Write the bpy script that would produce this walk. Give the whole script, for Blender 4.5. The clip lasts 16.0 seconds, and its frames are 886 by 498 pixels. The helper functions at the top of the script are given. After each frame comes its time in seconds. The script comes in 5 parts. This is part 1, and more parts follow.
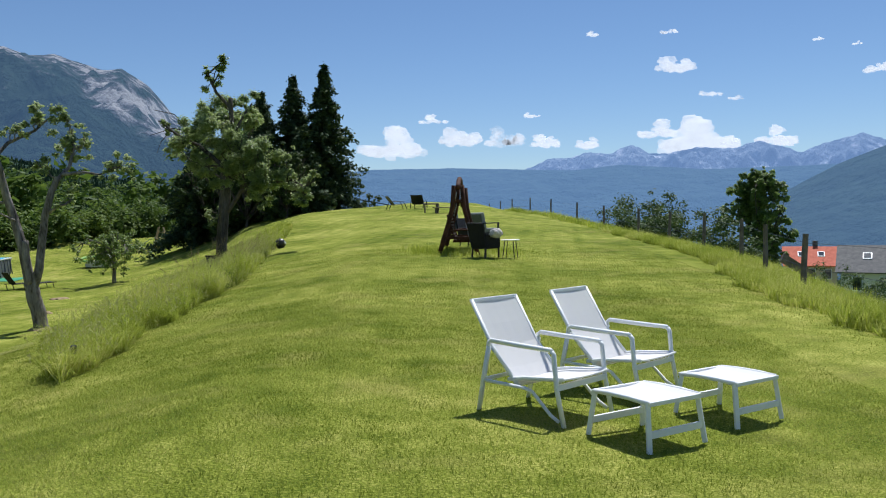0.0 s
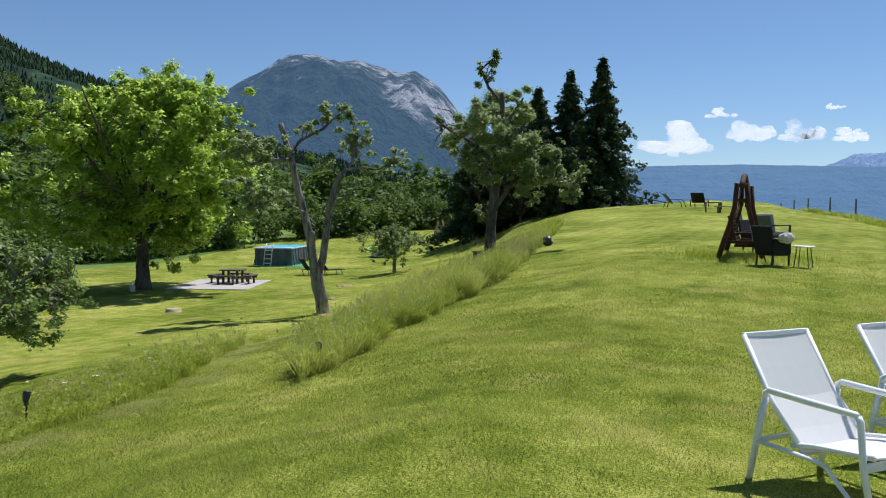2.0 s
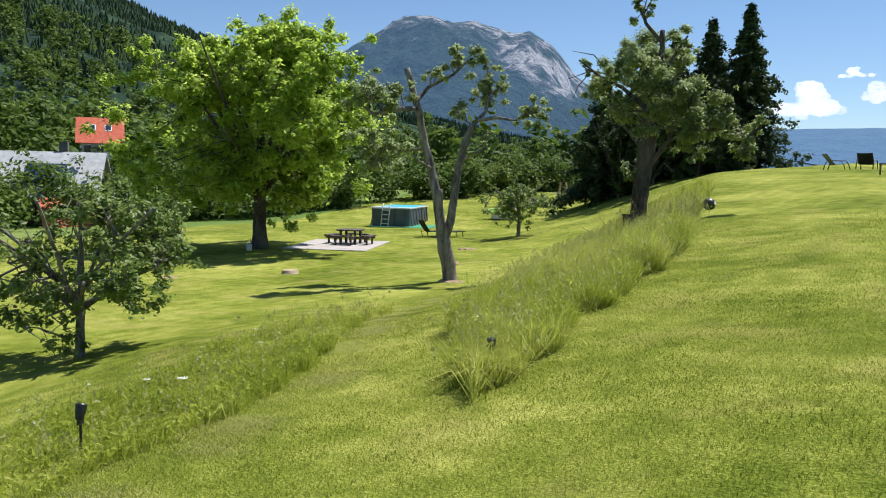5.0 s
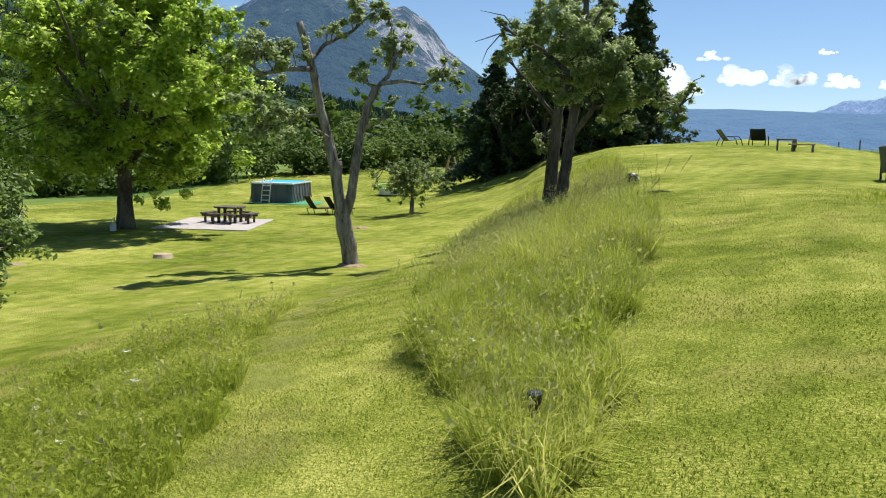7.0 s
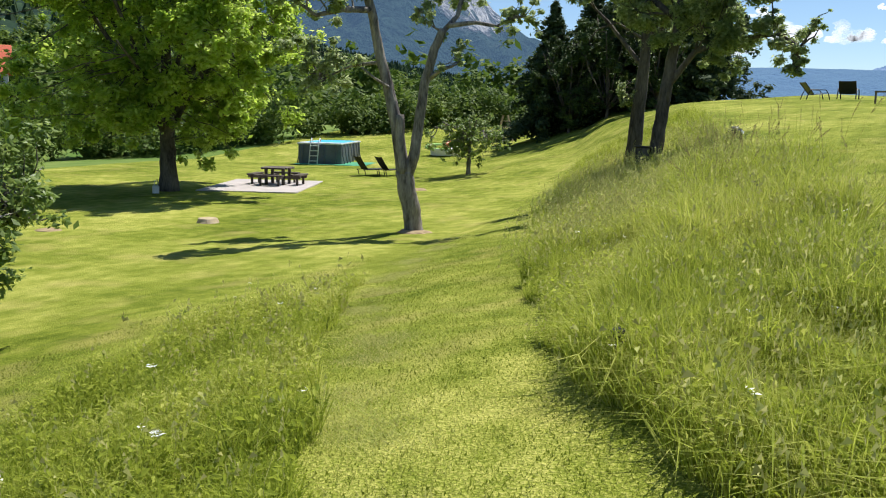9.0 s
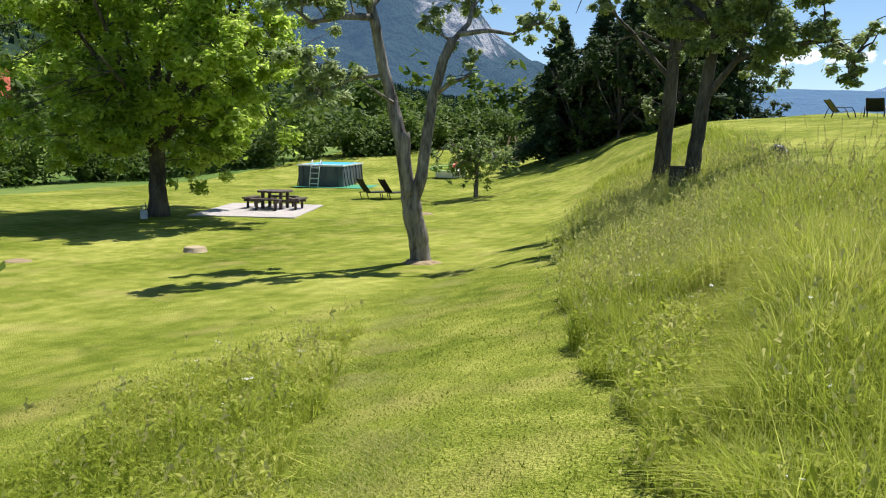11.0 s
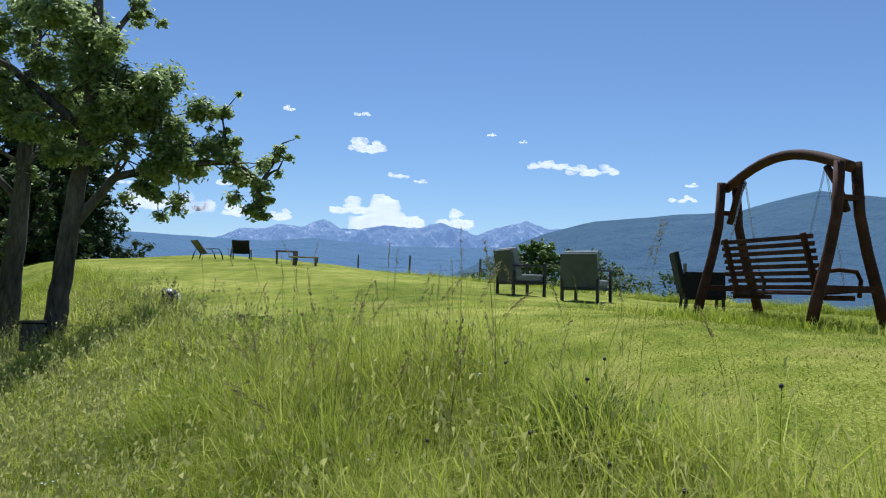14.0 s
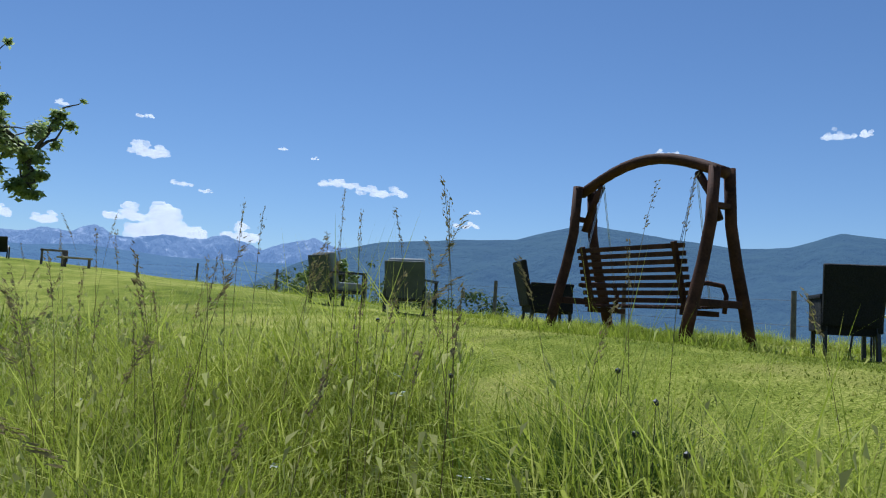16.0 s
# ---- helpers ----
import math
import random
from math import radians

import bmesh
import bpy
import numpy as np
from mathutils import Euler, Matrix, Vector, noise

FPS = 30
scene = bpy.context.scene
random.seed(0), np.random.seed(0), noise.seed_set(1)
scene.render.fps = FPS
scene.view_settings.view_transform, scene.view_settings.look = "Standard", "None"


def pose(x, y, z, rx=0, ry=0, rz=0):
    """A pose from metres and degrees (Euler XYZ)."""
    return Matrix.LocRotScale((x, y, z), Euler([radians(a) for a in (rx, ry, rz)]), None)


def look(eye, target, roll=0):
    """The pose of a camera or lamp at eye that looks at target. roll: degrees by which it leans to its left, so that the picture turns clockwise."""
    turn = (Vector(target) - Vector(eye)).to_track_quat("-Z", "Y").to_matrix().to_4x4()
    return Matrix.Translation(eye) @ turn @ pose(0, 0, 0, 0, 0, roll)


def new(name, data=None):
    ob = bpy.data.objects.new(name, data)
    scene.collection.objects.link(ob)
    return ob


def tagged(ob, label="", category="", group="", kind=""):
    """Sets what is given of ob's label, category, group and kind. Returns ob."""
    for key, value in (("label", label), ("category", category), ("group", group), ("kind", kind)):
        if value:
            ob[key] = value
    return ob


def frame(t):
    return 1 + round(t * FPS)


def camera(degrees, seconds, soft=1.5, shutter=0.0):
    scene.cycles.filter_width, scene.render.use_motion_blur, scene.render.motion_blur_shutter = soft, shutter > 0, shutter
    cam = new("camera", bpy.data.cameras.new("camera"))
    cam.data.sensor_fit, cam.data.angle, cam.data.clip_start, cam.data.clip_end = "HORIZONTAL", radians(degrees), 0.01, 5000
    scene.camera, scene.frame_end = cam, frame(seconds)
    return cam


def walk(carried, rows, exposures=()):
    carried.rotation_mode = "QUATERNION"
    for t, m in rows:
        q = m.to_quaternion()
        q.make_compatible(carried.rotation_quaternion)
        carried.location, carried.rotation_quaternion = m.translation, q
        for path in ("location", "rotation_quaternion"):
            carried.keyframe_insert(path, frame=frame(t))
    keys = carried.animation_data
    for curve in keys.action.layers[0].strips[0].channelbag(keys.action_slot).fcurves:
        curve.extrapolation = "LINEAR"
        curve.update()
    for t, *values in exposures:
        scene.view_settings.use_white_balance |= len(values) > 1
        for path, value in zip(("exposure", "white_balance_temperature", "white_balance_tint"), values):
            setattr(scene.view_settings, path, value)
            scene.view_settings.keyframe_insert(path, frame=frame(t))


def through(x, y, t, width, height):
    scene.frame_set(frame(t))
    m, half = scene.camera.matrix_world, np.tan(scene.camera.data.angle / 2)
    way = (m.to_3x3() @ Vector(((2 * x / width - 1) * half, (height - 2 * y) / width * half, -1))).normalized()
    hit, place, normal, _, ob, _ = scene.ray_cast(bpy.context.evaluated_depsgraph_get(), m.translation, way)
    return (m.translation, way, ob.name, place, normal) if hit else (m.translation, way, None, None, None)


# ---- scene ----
cam = camera(56.5, 16.0, soft=1.1)
ROWS = [
    (0.0, 0.000, 0.000, 1.593, 87.80, 0.70, 0.00),
    (0.5, 0.025, 0.252, 1.641, 87.70, 0.59, 5.01),
    (1.0, 0.110, 0.535, 1.640, 87.80, 0.19, 9.83),
    (1.5, 0.205, 0.847, 1.647, 87.87, -0.08, 14.43),
    (2.0, 0.121, 1.284, 1.652, 87.56, -0.50, 19.07),
    (2.5, -0.006, 1.751, 1.647, 87.14, -0.98, 23.30),
    (3.0, -0.198, 2.197, 1.645, 86.88, -1.19, 26.59),
    (3.2, -0.337, 2.371, 1.639, 86.76, -1.24, 27.58),
    (5.3, -2.411, 4.493, 1.371, 84.35, -1.29, 26.22),
    (5.5, -2.638, 4.713, 1.338, 84.02, -1.39, 25.33),
    (6.0, -3.185, 5.426, 1.286, 83.62, -1.48, 22.73),
    (6.5, -3.709, 6.043, 1.283, 83.58, -1.69, 20.15),
    (7.0, -4.190, 6.696, 1.238, 83.41, -1.60, 18.17),
    (7.5, -4.648, 7.322, 1.181, 82.85, -1.52, 17.65),
    (8.0, -5.104, 7.924, 1.079, 81.90, -1.35, 18.57),
    (8.5, -5.486, 8.504, 0.993, 80.93, -1.30, 20.27),
    (8.7, -5.669, 8.762, 0.973, 80.68, -1.50, 20.96),
    (11.0, -6.936, 11.234, 0.831, 82.23, -1.10, 21.32),
    (11.5, -7.320, 12.500, 0.807, 83.61, -0.94, 18.74),
    (12.0, -7.620, 13.760, 0.854, 84.75, -1.31, 14.45),
    (12.5, -7.701, 15.000, 0.915, 87.25, -1.43, 6.42),
    (13.0, -7.667, 15.640, 0.916, 89.95, -0.80, -3.10),
    (13.5, -7.664, 16.088, 0.907, 91.83, -0.84, -12.66),
    (14.0, -7.583, 16.537, 0.872, 92.89, -1.21, -21.40),
    (14.5, -7.487, 16.933, 0.811, 93.56, -1.68, -28.69),
    (15.0, -7.405, 17.374, 0.757, 94.02, -2.24, -34.09),
    (15.5, -7.340, 17.845, 0.726, 94.45, -2.73, -36.90),
    (16.0, -7.377, 18.338, 0.685, 94.71, -3.02, -36.29),
]
walk(cam, [(t, pose(*row)) for t, *row in ROWS],
     [(0.0, 0.12, 5850, 10), (1.5, 0.14, 5850, 10), (3.0, 0.34, 5900, 10), (5.5, 0.48, 6150, 10), (8.5, 0.53, 6250, 10), (11.5, 0.58, 6200, 10), (12.5, 0.54, 6050, 10), (13.5, 0.32, 5750, 10), (14.5, 0.17, 5500, 10), (16.0, 0.06, 5400, 10)])

# ---- world, sun ----
SUN = Vector((0.20, 0.50, 1.0)).normalized()
world = bpy.data.worlds.new("sky")
scene.world = world
world.use_nodes = True
wn = world.node_tree.nodes
sky = wn.new("ShaderNodeTexSky")
sky.sky_type, sky.sun_disc = "NISHITA", False
sky.sun_elevation = math.asin(SUN.z)
sky.sun_rotation = math.atan2(SUN.x, SUN.y)
sky.altitude, sky.air_density, sky.dust_density, sky.ozone_density = 900, 1.0, 0.1, 4.0
world.node_tree.links.new(sky.outputs[0], wn["Background"].inputs[0])
wn["Background"].inputs[1].default_value = 0.08
sun = new("sun", bpy.data.lights.new("sun", "SUN"))
sun.data.energy, sun.data.angle, sun.data.color = 5.0, radians(0.53), (1.0, 0.95, 0.86)
sun.matrix_world = look((0, 0, 50), Vector((0, 0, 50)) - SUN)


# ---- materials ----
def nodes(name):
    m = bpy.data.materials.new(name)
    m.use_nodes = True
    return m, m.node_tree.nodes, m.node_tree.links, m.node_tree.nodes["Principled BSDF"]


def surface(name, a, b, scale=8.0, rough=0.7, metal=0.0, bump=0.0, fine=60.0, per_object=0.0, stretch=(1, 1, 1), spec=0.5):
    """Two colours mixed by noise at two scales, with relief."""
    m, n, l, p = nodes(name)
    co = n.new("ShaderNodeTexCoord")
    mp = n.new("ShaderNodeMapping")
    mp.inputs["Scale"].default_value = stretch
    l.new(co.outputs["Object"], mp.inputs["Vector"])
    t1, t2, mix = n.new("ShaderNodeTexNoise"), n.new("ShaderNodeTexNoise"), n.new("ShaderNodeMixRGB")
    t1.inputs["Scale"].default_value, t2.inputs["Scale"].default_value = scale, fine
    t1.inputs["Detail"].default_value = t2.inputs["Detail"].default_value = 5
    for t in (t1, t2):
        l.new(mp.outputs[0], t.inputs["Vector"])
    add = n.new("ShaderNodeMath")
    add.operation = "MULTIPLY_ADD"
    l.new(t2.outputs[0], add.inputs[0])
    add.inputs[1].default_value = 0.6
    l.new(t1.outputs[0], add.inputs[2])
    ramp = n.new("ShaderNodeMapRange")
    ramp.inputs[1].default_value, ramp.inputs[2].default_value = 0.55, 1.05
    l.new(add.outputs[0], ramp.inputs[0])
    l.new(ramp.outputs[0], mix.inputs[0])
    mix.inputs[1].default_value, mix.inputs[2].default_value = (*a, 1), (*b, 1)
    out = mix.outputs[0]
    if per_object:
        info, hsv = n.new("ShaderNodeObjectInfo"), n.new("ShaderNodeHueSaturation")
        r = n.new("ShaderNodeMapRange")
        r.inputs[3].default_value, r.inputs[4].default_value = 1 - per_object, 1 + per_object
        l.new(info.outputs["Random"], r.inputs[0])
        l.new(r.outputs[0], hsv.inputs["Value"])
        l.new(out, hsv.inputs["Color"])
        out = hsv.outputs[0]
    l.new(out, p.inputs["Base Color"])
    p.inputs["Roughness"].default_value, p.inputs["Metallic"].default_value = rough, metal
    p.inputs["Specular IOR Level"].default_value = spec
    if bump:
        bp = n.new("ShaderNodeBump")
        bp.inputs["Strength"].default_value, bp.inputs["Distance"].default_value = bump, 0.02
        l.new(add.outputs[0], bp.inputs["Height"])
        l.new(bp.outputs[0], p.inputs["Normal"])
    return m


def leafy(name, cols, rough=0.55, through=0.35, patch=0.6, spec=0.35):
    """Foliage or grass: every leaf its own tone between the colours, in patches, letting some light through."""
    m, n, l, p = nodes(name)
    geo, ramp, co = n.new("ShaderNodeNewGeometry"), n.new("ShaderNodeValToRGB"), n.new("ShaderNodeTexCoord")
    ns, add = n.new("ShaderNodeTexNoise"), n.new("ShaderNodeMath")
    ns.inputs["Scale"].default_value = patch
    ns.inputs["Detail"].default_value = 4
    l.new(co.outputs["Object"], ns.inputs["Vector"])
    add.operation = "MULTIPLY_ADD"
    add.inputs[1].default_value = 0.5
    l.new(geo.outputs["Random Per Island"], add.inputs[0])
    r = n.new("ShaderNodeMapRange")
    r.inputs[1].default_value, r.inputs[2].default_value, r.inputs[3].default_value, r.inputs[4].default_value = 0.3, 0.7, 0.0, 0.5
    l.new(ns.outputs[0], r.inputs[0])
    l.new(r.outputs[0], add.inputs[2])
    l.new(add.outputs[0], ramp.inputs[0])
    e = ramp.color_ramp.elements
    while len(e) < len(cols):
        e.new(0.5)
    for k, c in enumerate(cols):
        e[k].position, e[k].color = k / (len(cols) - 1), (*c, 1)
    l.new(ramp.outputs[0], p.inputs["Base Color"])
    p.inputs["Roughness"].default_value = rough
    p.inputs["Specular IOR Level"].default_value = spec
    tr, mx = n.new("ShaderNodeBsdfTranslucent"), n.new("ShaderNodeMixShader")
    l.new(ramp.outputs[0], tr.inputs["Color"])
    mx.inputs[0].default_value = through
    l.new(p.outputs[0], mx.inputs[1])
    l.new(tr.outputs[0], mx.inputs[2])
    l.new(mx.outputs[0], n["Material Output"].inputs["Surface"])
    return m


def lawn_material():
    m, n, l, p = nodes("mown_lawn")
    co = n.new("ShaderNodeTexCoord")
    def tex(scale, detail=6):
        t = n.new("ShaderNodeTexNoise")
        t.inputs["Scale"].default_value, t.inputs["Detail"].default_value = scale, detail
        l.new(co.outputs["Object"], t.inputs["Vector"])
        return t
    big, mid, fine = tex(0.25), tex(2.2), tex(46.0, 8)
    mp, band = n.new("ShaderNodeMapping"), n.new("ShaderNodeTexWave")
    mp.inputs["Rotation"].default_value = (0, 0, radians(8))
    l.new(co.outputs["Object"], mp.inputs["Vector"])
    l.new(mp.outputs[0], band.inputs["Vector"])
    band.inputs["Scale"].default_value, band.inputs["Distortion"].default_value = 0.42, 1.2
    band.inputs["Detail"].default_value, band.inputs["Detail Scale"].default_value = 3, 0.6
    def madd(a, k, b):
        q = n.new("ShaderNodeMath")
        q.operation = "MULTIPLY_ADD"
        l.new(a, q.inputs[0])
        q.inputs[1].default_value = k
        l.new(b, q.inputs[2])
        return q.outputs[0]
    s = madd(fine.outputs[0], 1.2, madd(mid.outputs[0], 0.7, madd(band.outputs[0], 0.05, big.outputs[0])))
    ramp = n.new("ShaderNodeValToRGB")
    r = n.new("ShaderNodeMapRange")
    r.inputs[1].default_value, r.inputs[2].default_value = 1.08, 1.90
    l.new(s, r.inputs[0])
    l.new(r.outputs[0], ramp.inputs[0])
    e = ramp.color_ramp.elements
    e.new(0.5)
    e[0].color, e[1].color, e[2].color = (0.052, 0.085, 0.006, 1), (0.200, 0.234, 0.030, 1), (0.48, 0.46, 0.12, 1)
    dry, dr, dm = tex(0.9, 5), n.new("ShaderNodeMapRange"), n.new("ShaderNodeMixRGB")
    dr.inputs[1].default_value, dr.inputs[2].default_value, dr.inputs[3].default_value, dr.inputs[4].default_value = 0.52, 0.74, 0.0, 0.45
    l.new(dry.outputs[0], dr.inputs[0])
    l.new(dr.outputs[0], dm.inputs[0])
    l.new(ramp.outputs[0], dm.inputs[1])
    dm.inputs[2].default_value = (0.42, 0.35, 0.12, 1)
    l.new(dm.outputs[0], p.inputs["Base Color"])
    p.inputs["Roughness"].default_value, p.inputs["Specular IOR Level"].default_value = 0.95, 0.04
    bp = n.new("ShaderNodeBump")
    bp.inputs["Strength"].default_value, bp.inputs["Distance"].default_value = 0.9, 0.03
    l.new(s, bp.inputs["Height"])
    l.new(bp.outputs[0], p.inputs["Normal"])
    return m


def distance_material(name, cols, scale, glow, strength, edges=(0.35, 0.65), detail=8, stretch=(1, 1, 1), high=None, scar=None, relief=0.0):
    """Far slopes: woods and rock, with the blue air between painted on as emission."""
    m, n, l, p = nodes(name)
    co, t, ramp = n.new("ShaderNodeTexCoord"), n.new("ShaderNodeTexNoise"), n.new("ShaderNodeValToRGB")
    mp = n.new("ShaderNodeMapping")
    mp.inputs["Scale"].default_value = stretch
    l.new(co.outputs["Object"], mp.inputs["Vector"])
    l.new(mp.outputs[0], t.inputs["Vector"])
    t.inputs["Scale"].default_value, t.inputs["Detail"].default_value, t.inputs["Roughness"].default_value = scale, detail, 0.62
    fac = t.outputs[0]
    if high:
        sep, r, add = n.new("ShaderNodeSeparateXYZ"), n.new("ShaderNodeMapRange"), n.new("ShaderNodeMath")
        l.new(co.outputs["Object"], sep.inputs[0])
        l.new(sep.outputs["Z"], r.inputs[0])
        r.inputs[1].default_value, r.inputs[2].default_value, r.inputs[3].default_value, r.inputs[4].default_value = *high, -0.22, 0.22
        l.new(fac, add.inputs[0])
        l.new(r.outputs[0], add.inputs[1])
        fac = add.outputs[0]
    if scar:
        def calc(op, a, b):
            q = n.new("ShaderNodeMath")
            q.operation = op
            for k, v in enumerate((a, b)):
                if isinstance(v, (int, float)):
                    q.inputs[k].default_value = v
                else:
                    l.new(v, q.inputs[k])
            return q.outputs[0]
        sp, r = n.new("ShaderNodeSeparateXYZ"), n.new("ShaderNodeMapRange")
        l.new(co.outputs["Object"], sp.inputs[0])
        u = calc("SUBTRACT", calc("DIVIDE", sp.outputs["X"], sp.outputs["Y"]), scar[0])
        v = calc("SUBTRACT", calc("DIVIDE", sp.outputs["Z"], sp.outputs["Y"]), scar[1])
        v = calc("ADD", v, calc("MULTIPLY", u, scar[4]))
        u, v = calc("DIVIDE", u, scar[2]), calc("DIVIDE", v, scar[3])
        l.new(calc("SQRT", calc("ADD", calc("MULTIPLY", u, u), calc("MULTIPLY", v, v)), 0), r.inputs[0])
        r.inputs[1].default_value, r.inputs[2].default_value, r.inputs[3].default_value, r.inputs[4].default_value = 0.45, 1.15, 0.34, 0.0
        fac = calc("ADD", fac, r.outputs[0])
    l.new(fac, ramp.inputs[0])
    e = ramp.color_ramp.elements
    while len(e) < len(cols):
        e.new(0.5)
    for k, c in enumerate(cols):
        e[k].position, e[k].color = edges[0] + (edges[1] - edges[0]) * k / (len(cols) - 1), (*c, 1)
    l.new(ramp.outputs[0], p.inputs["Base Color"])
    p.inputs["Roughness"].default_value, p.inputs["Specular IOR Level"].default_value = 0.95, 0.05
    if relief:
        bp = n.new("ShaderNodeBump")
        bp.inputs["Strength"].default_value, bp.inputs["Distance"].default_value = 1.0, relief
        l.new(t.outputs[0], bp.inputs["Height"])
        l.new(bp.outputs[0], p.inputs["Normal"])
    # even self-glow: blue haze on the slopes, added brightness on the clouds
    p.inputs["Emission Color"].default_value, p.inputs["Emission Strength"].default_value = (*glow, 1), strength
    return m


LAWN = lawn_material()
MEADOW = surface("valley_meadow", (0.06, 0.13, 0.02), (0.22, 0.26, 0.07), 0.02, 0.95, fine=0.4, spec=0.1)
BLADE = leafy("short_grass", [(0.062, 0.10, 0.006), (0.245, 0.290, 0.034), (0.56, 0.54, 0.16)], 0.85, 0.5, 0.5, 0.08)
TALL = leafy("tall_grass", [(0.13, 0.185, 0.013), (0.38, 0.435, 0.052), (0.72, 0.67, 0.23)], 0.7, 0.55, 0.35, 0.15)
STALK = leafy("dry_stalk", [(0.34, 0.32, 0.10), (0.52, 0.50, 0.19), (0.34, 0.42, 0.09)], 0.9, 0.55, 0.5, 0.05)
BROWNSTALK = leafy("brown_stalk", [(0.16, 0.12, 0.06), (0.30, 0.24, 0.12), (0.26, 0.25, 0.10)], 0.9, 0.4, 0.5, 0.05)
FLOWER = surface("white_blossom", (0.8, 0.8, 0.75), (0.7, 0.72, 0.6), 20, 0.7)
MAPLE = leafy("maple_leaves", [(0.19, 0.29, 0.03), (0.42, 0.55, 0.075), (0.68, 0.75, 0.22)], 0.45, 0.70, 0.5)
ORCHARD = leafy("orchard_leaves", [(0.08, 0.13, 0.028), (0.19, 0.27, 0.06), (0.42, 0.48, 0.16)], 0.45, 0.5, 0.8)
APPLE = leafy("apple_leaves", [(0.15, 0.21, 0.07), (0.31, 0.38, 0.14), (0.60, 0.64, 0.36)], 0.5, 0.55, 0.8)
PEAR = leafy("fruit_tree_leaves", [(0.13, 0.19, 0.055), (0.29, 0.36, 0.12), (0.58, 0.62, 0.32)], 0.38, 0.6, 0.8)
NEEDLE = leafy("fir_needles", [(0.028, 0.052, 0.022), (0.055, 0.088, 0.034), (0.12, 0.15, 0.055)], 0.7, 0.2, 0.5, 0.2)
WOODS = leafy("woodland_leaves", [(0.04, 0.075, 0.014), (0.10, 0.16, 0.026), (0.24, 0.30, 0.06)], 0.6, 0.4, 0.08, 0.2)
SCRUB = leafy("dark_scrub_leaves", [(0.03, 0.055, 0.018), (0.07, 0.11, 0.03), (0.17, 0.22, 0.06)], 0.6, 0.3, 0.2, 0.2)
HILLTREE = leafy("hill_forest", [(0.018, 0.034, 0.020), (0.034, 0.062, 0.028), (0.08, 0.12, 0.04)], 0.9, 0.05, 0.012, 0.1)
BARK = surface("grey_bark", (0.030, 0.025, 0.022), (0.32, 0.29, 0.26), 5.0, 0.9, bump=1.0, fine=22, stretch=(1, 1, 0.25), spec=0.2)
BARK_DARK = surface("dark_bark", (0.025, 0.02, 0.016), (0.15, 0.13, 0.105), 3.5, 0.9, bump=1.0, fine=22, stretch=(1, 1, 0.25), spec=0.2)
WHITE = surface("white_paint", (0.82, 0.82, 0.82), (0.87, 0.87, 0.86), 6, 0.45, fine=90)
MESH = leafy("white_sling_fabric", [(0.86, 0.84, 0.83), (0.90, 0.88, 0.87)], 0.8, 0.30, 3.0, 0.2)
TIMBER = surface("stained_timber", (0.032, 0.014, 0.009), (0.10, 0.042, 0.024), 4, 0.8, bump=0.3, fine=40, stretch=(1, 1, 1), spec=0.2)
WICKER = surface("black_wicker", (0.008, 0.008, 0.010), (0.024, 0.023, 0.026), 60, 0.7, bump=0.8, fine=160, spec=0.25)
DARKMETAL = surface("dark_metal", (0.02, 0.02, 0.022), (0.045, 0.045, 0.05), 8, 0.45, 0.4, fine=60)
GREYCUSHION = surface("grey_cushion", (0.20, 0.21, 0.21), (0.30, 0.31, 0.31), 5, 0.9, bump=0.3, fine=200)
GREENBACK = surface("grey_green_panel", (0.06, 0.068, 0.068), (0.09, 0.10, 0.10), 5, 0.7, fine=120)
FUR = surface("white_fur", (0.55, 0.48, 0.46), (0.80, 0.74, 0.72), 30, 0.95, bump=1.0, fine=120)
PLASTIC = surface("black_plastic", (0.012, 0.012, 0.013), (0.03, 0.03, 0.03), 10, 0.4)
STEEL = surface("steel", (0.45, 0.46, 0.47), (0.6, 0.6, 0.62), 12, 0.3, 0.8)
POOLWALL = surface("grey_pool_liner", (0.055, 0.065, 0.08), (0.10, 0.115, 0.135), 1.2, 0.55, bump=0.3, fine=14)
POOLRIM = surface("pale_pool_rim", (0.50, 0.52, 0.52), (0.66, 0.67, 0.66), 3, 0.5)
POOLBLUE = surface("blue_pool_lining", (0.02, 0.30, 0.55), (0.06, 0.42, 0.66), 3, 0.5)
GREENMAT = surface("green_ground_sheet", (0.02, 0.22, 0.10), (0.06, 0.33, 0.17), 2, 0.6)
CONCRETE = surface("pale_concrete", (0.34, 0.30, 0.28), (0.48, 0.43, 0.41), 1.5, 0.9, bump=0.2, fine=30)
OLDWOOD = surface("weathered_wood", (0.09, 0.07, 0.055), (0.24, 0.20, 0.16), 5, 0.85, bump=0.5, fine=50)
PALEWOOD = surface("pale_wood", (0.32, 0.24, 0.14), (0.50, 0.40, 0.26), 5, 0.8, bump=0.3, fine=40)
SOIL = surface("dry_soil", (0.22, 0.15, 0.08), (0.36, 0.27, 0.15), 3, 0.95, bump=0.8, fine=25)
RED = surface("red_plastic", (0.55, 0.03, 0.02), (0.70, 0.06, 0.04), 6, 0.4)
LIME = surface("lime_plastic", (0.30, 0.55, 0.12), (0.42, 0.66, 0.2), 6, 0.4)
BLUE = surface("blue_plastic", (0.03, 0.12, 0.40), (0.06, 0.20, 0.55), 6, 0.4)
SANDBOX = surface("cream_plastic", (0.62, 0.58, 0.48), (0.75, 0.72, 0.64), 3, 0.6)
TILE_RED = surface("red_roof_tiles", (0.50, 0.09, 0.04), (0.66, 0.16, 0.08), 2, 0.8, bump=0.6, fine=8)
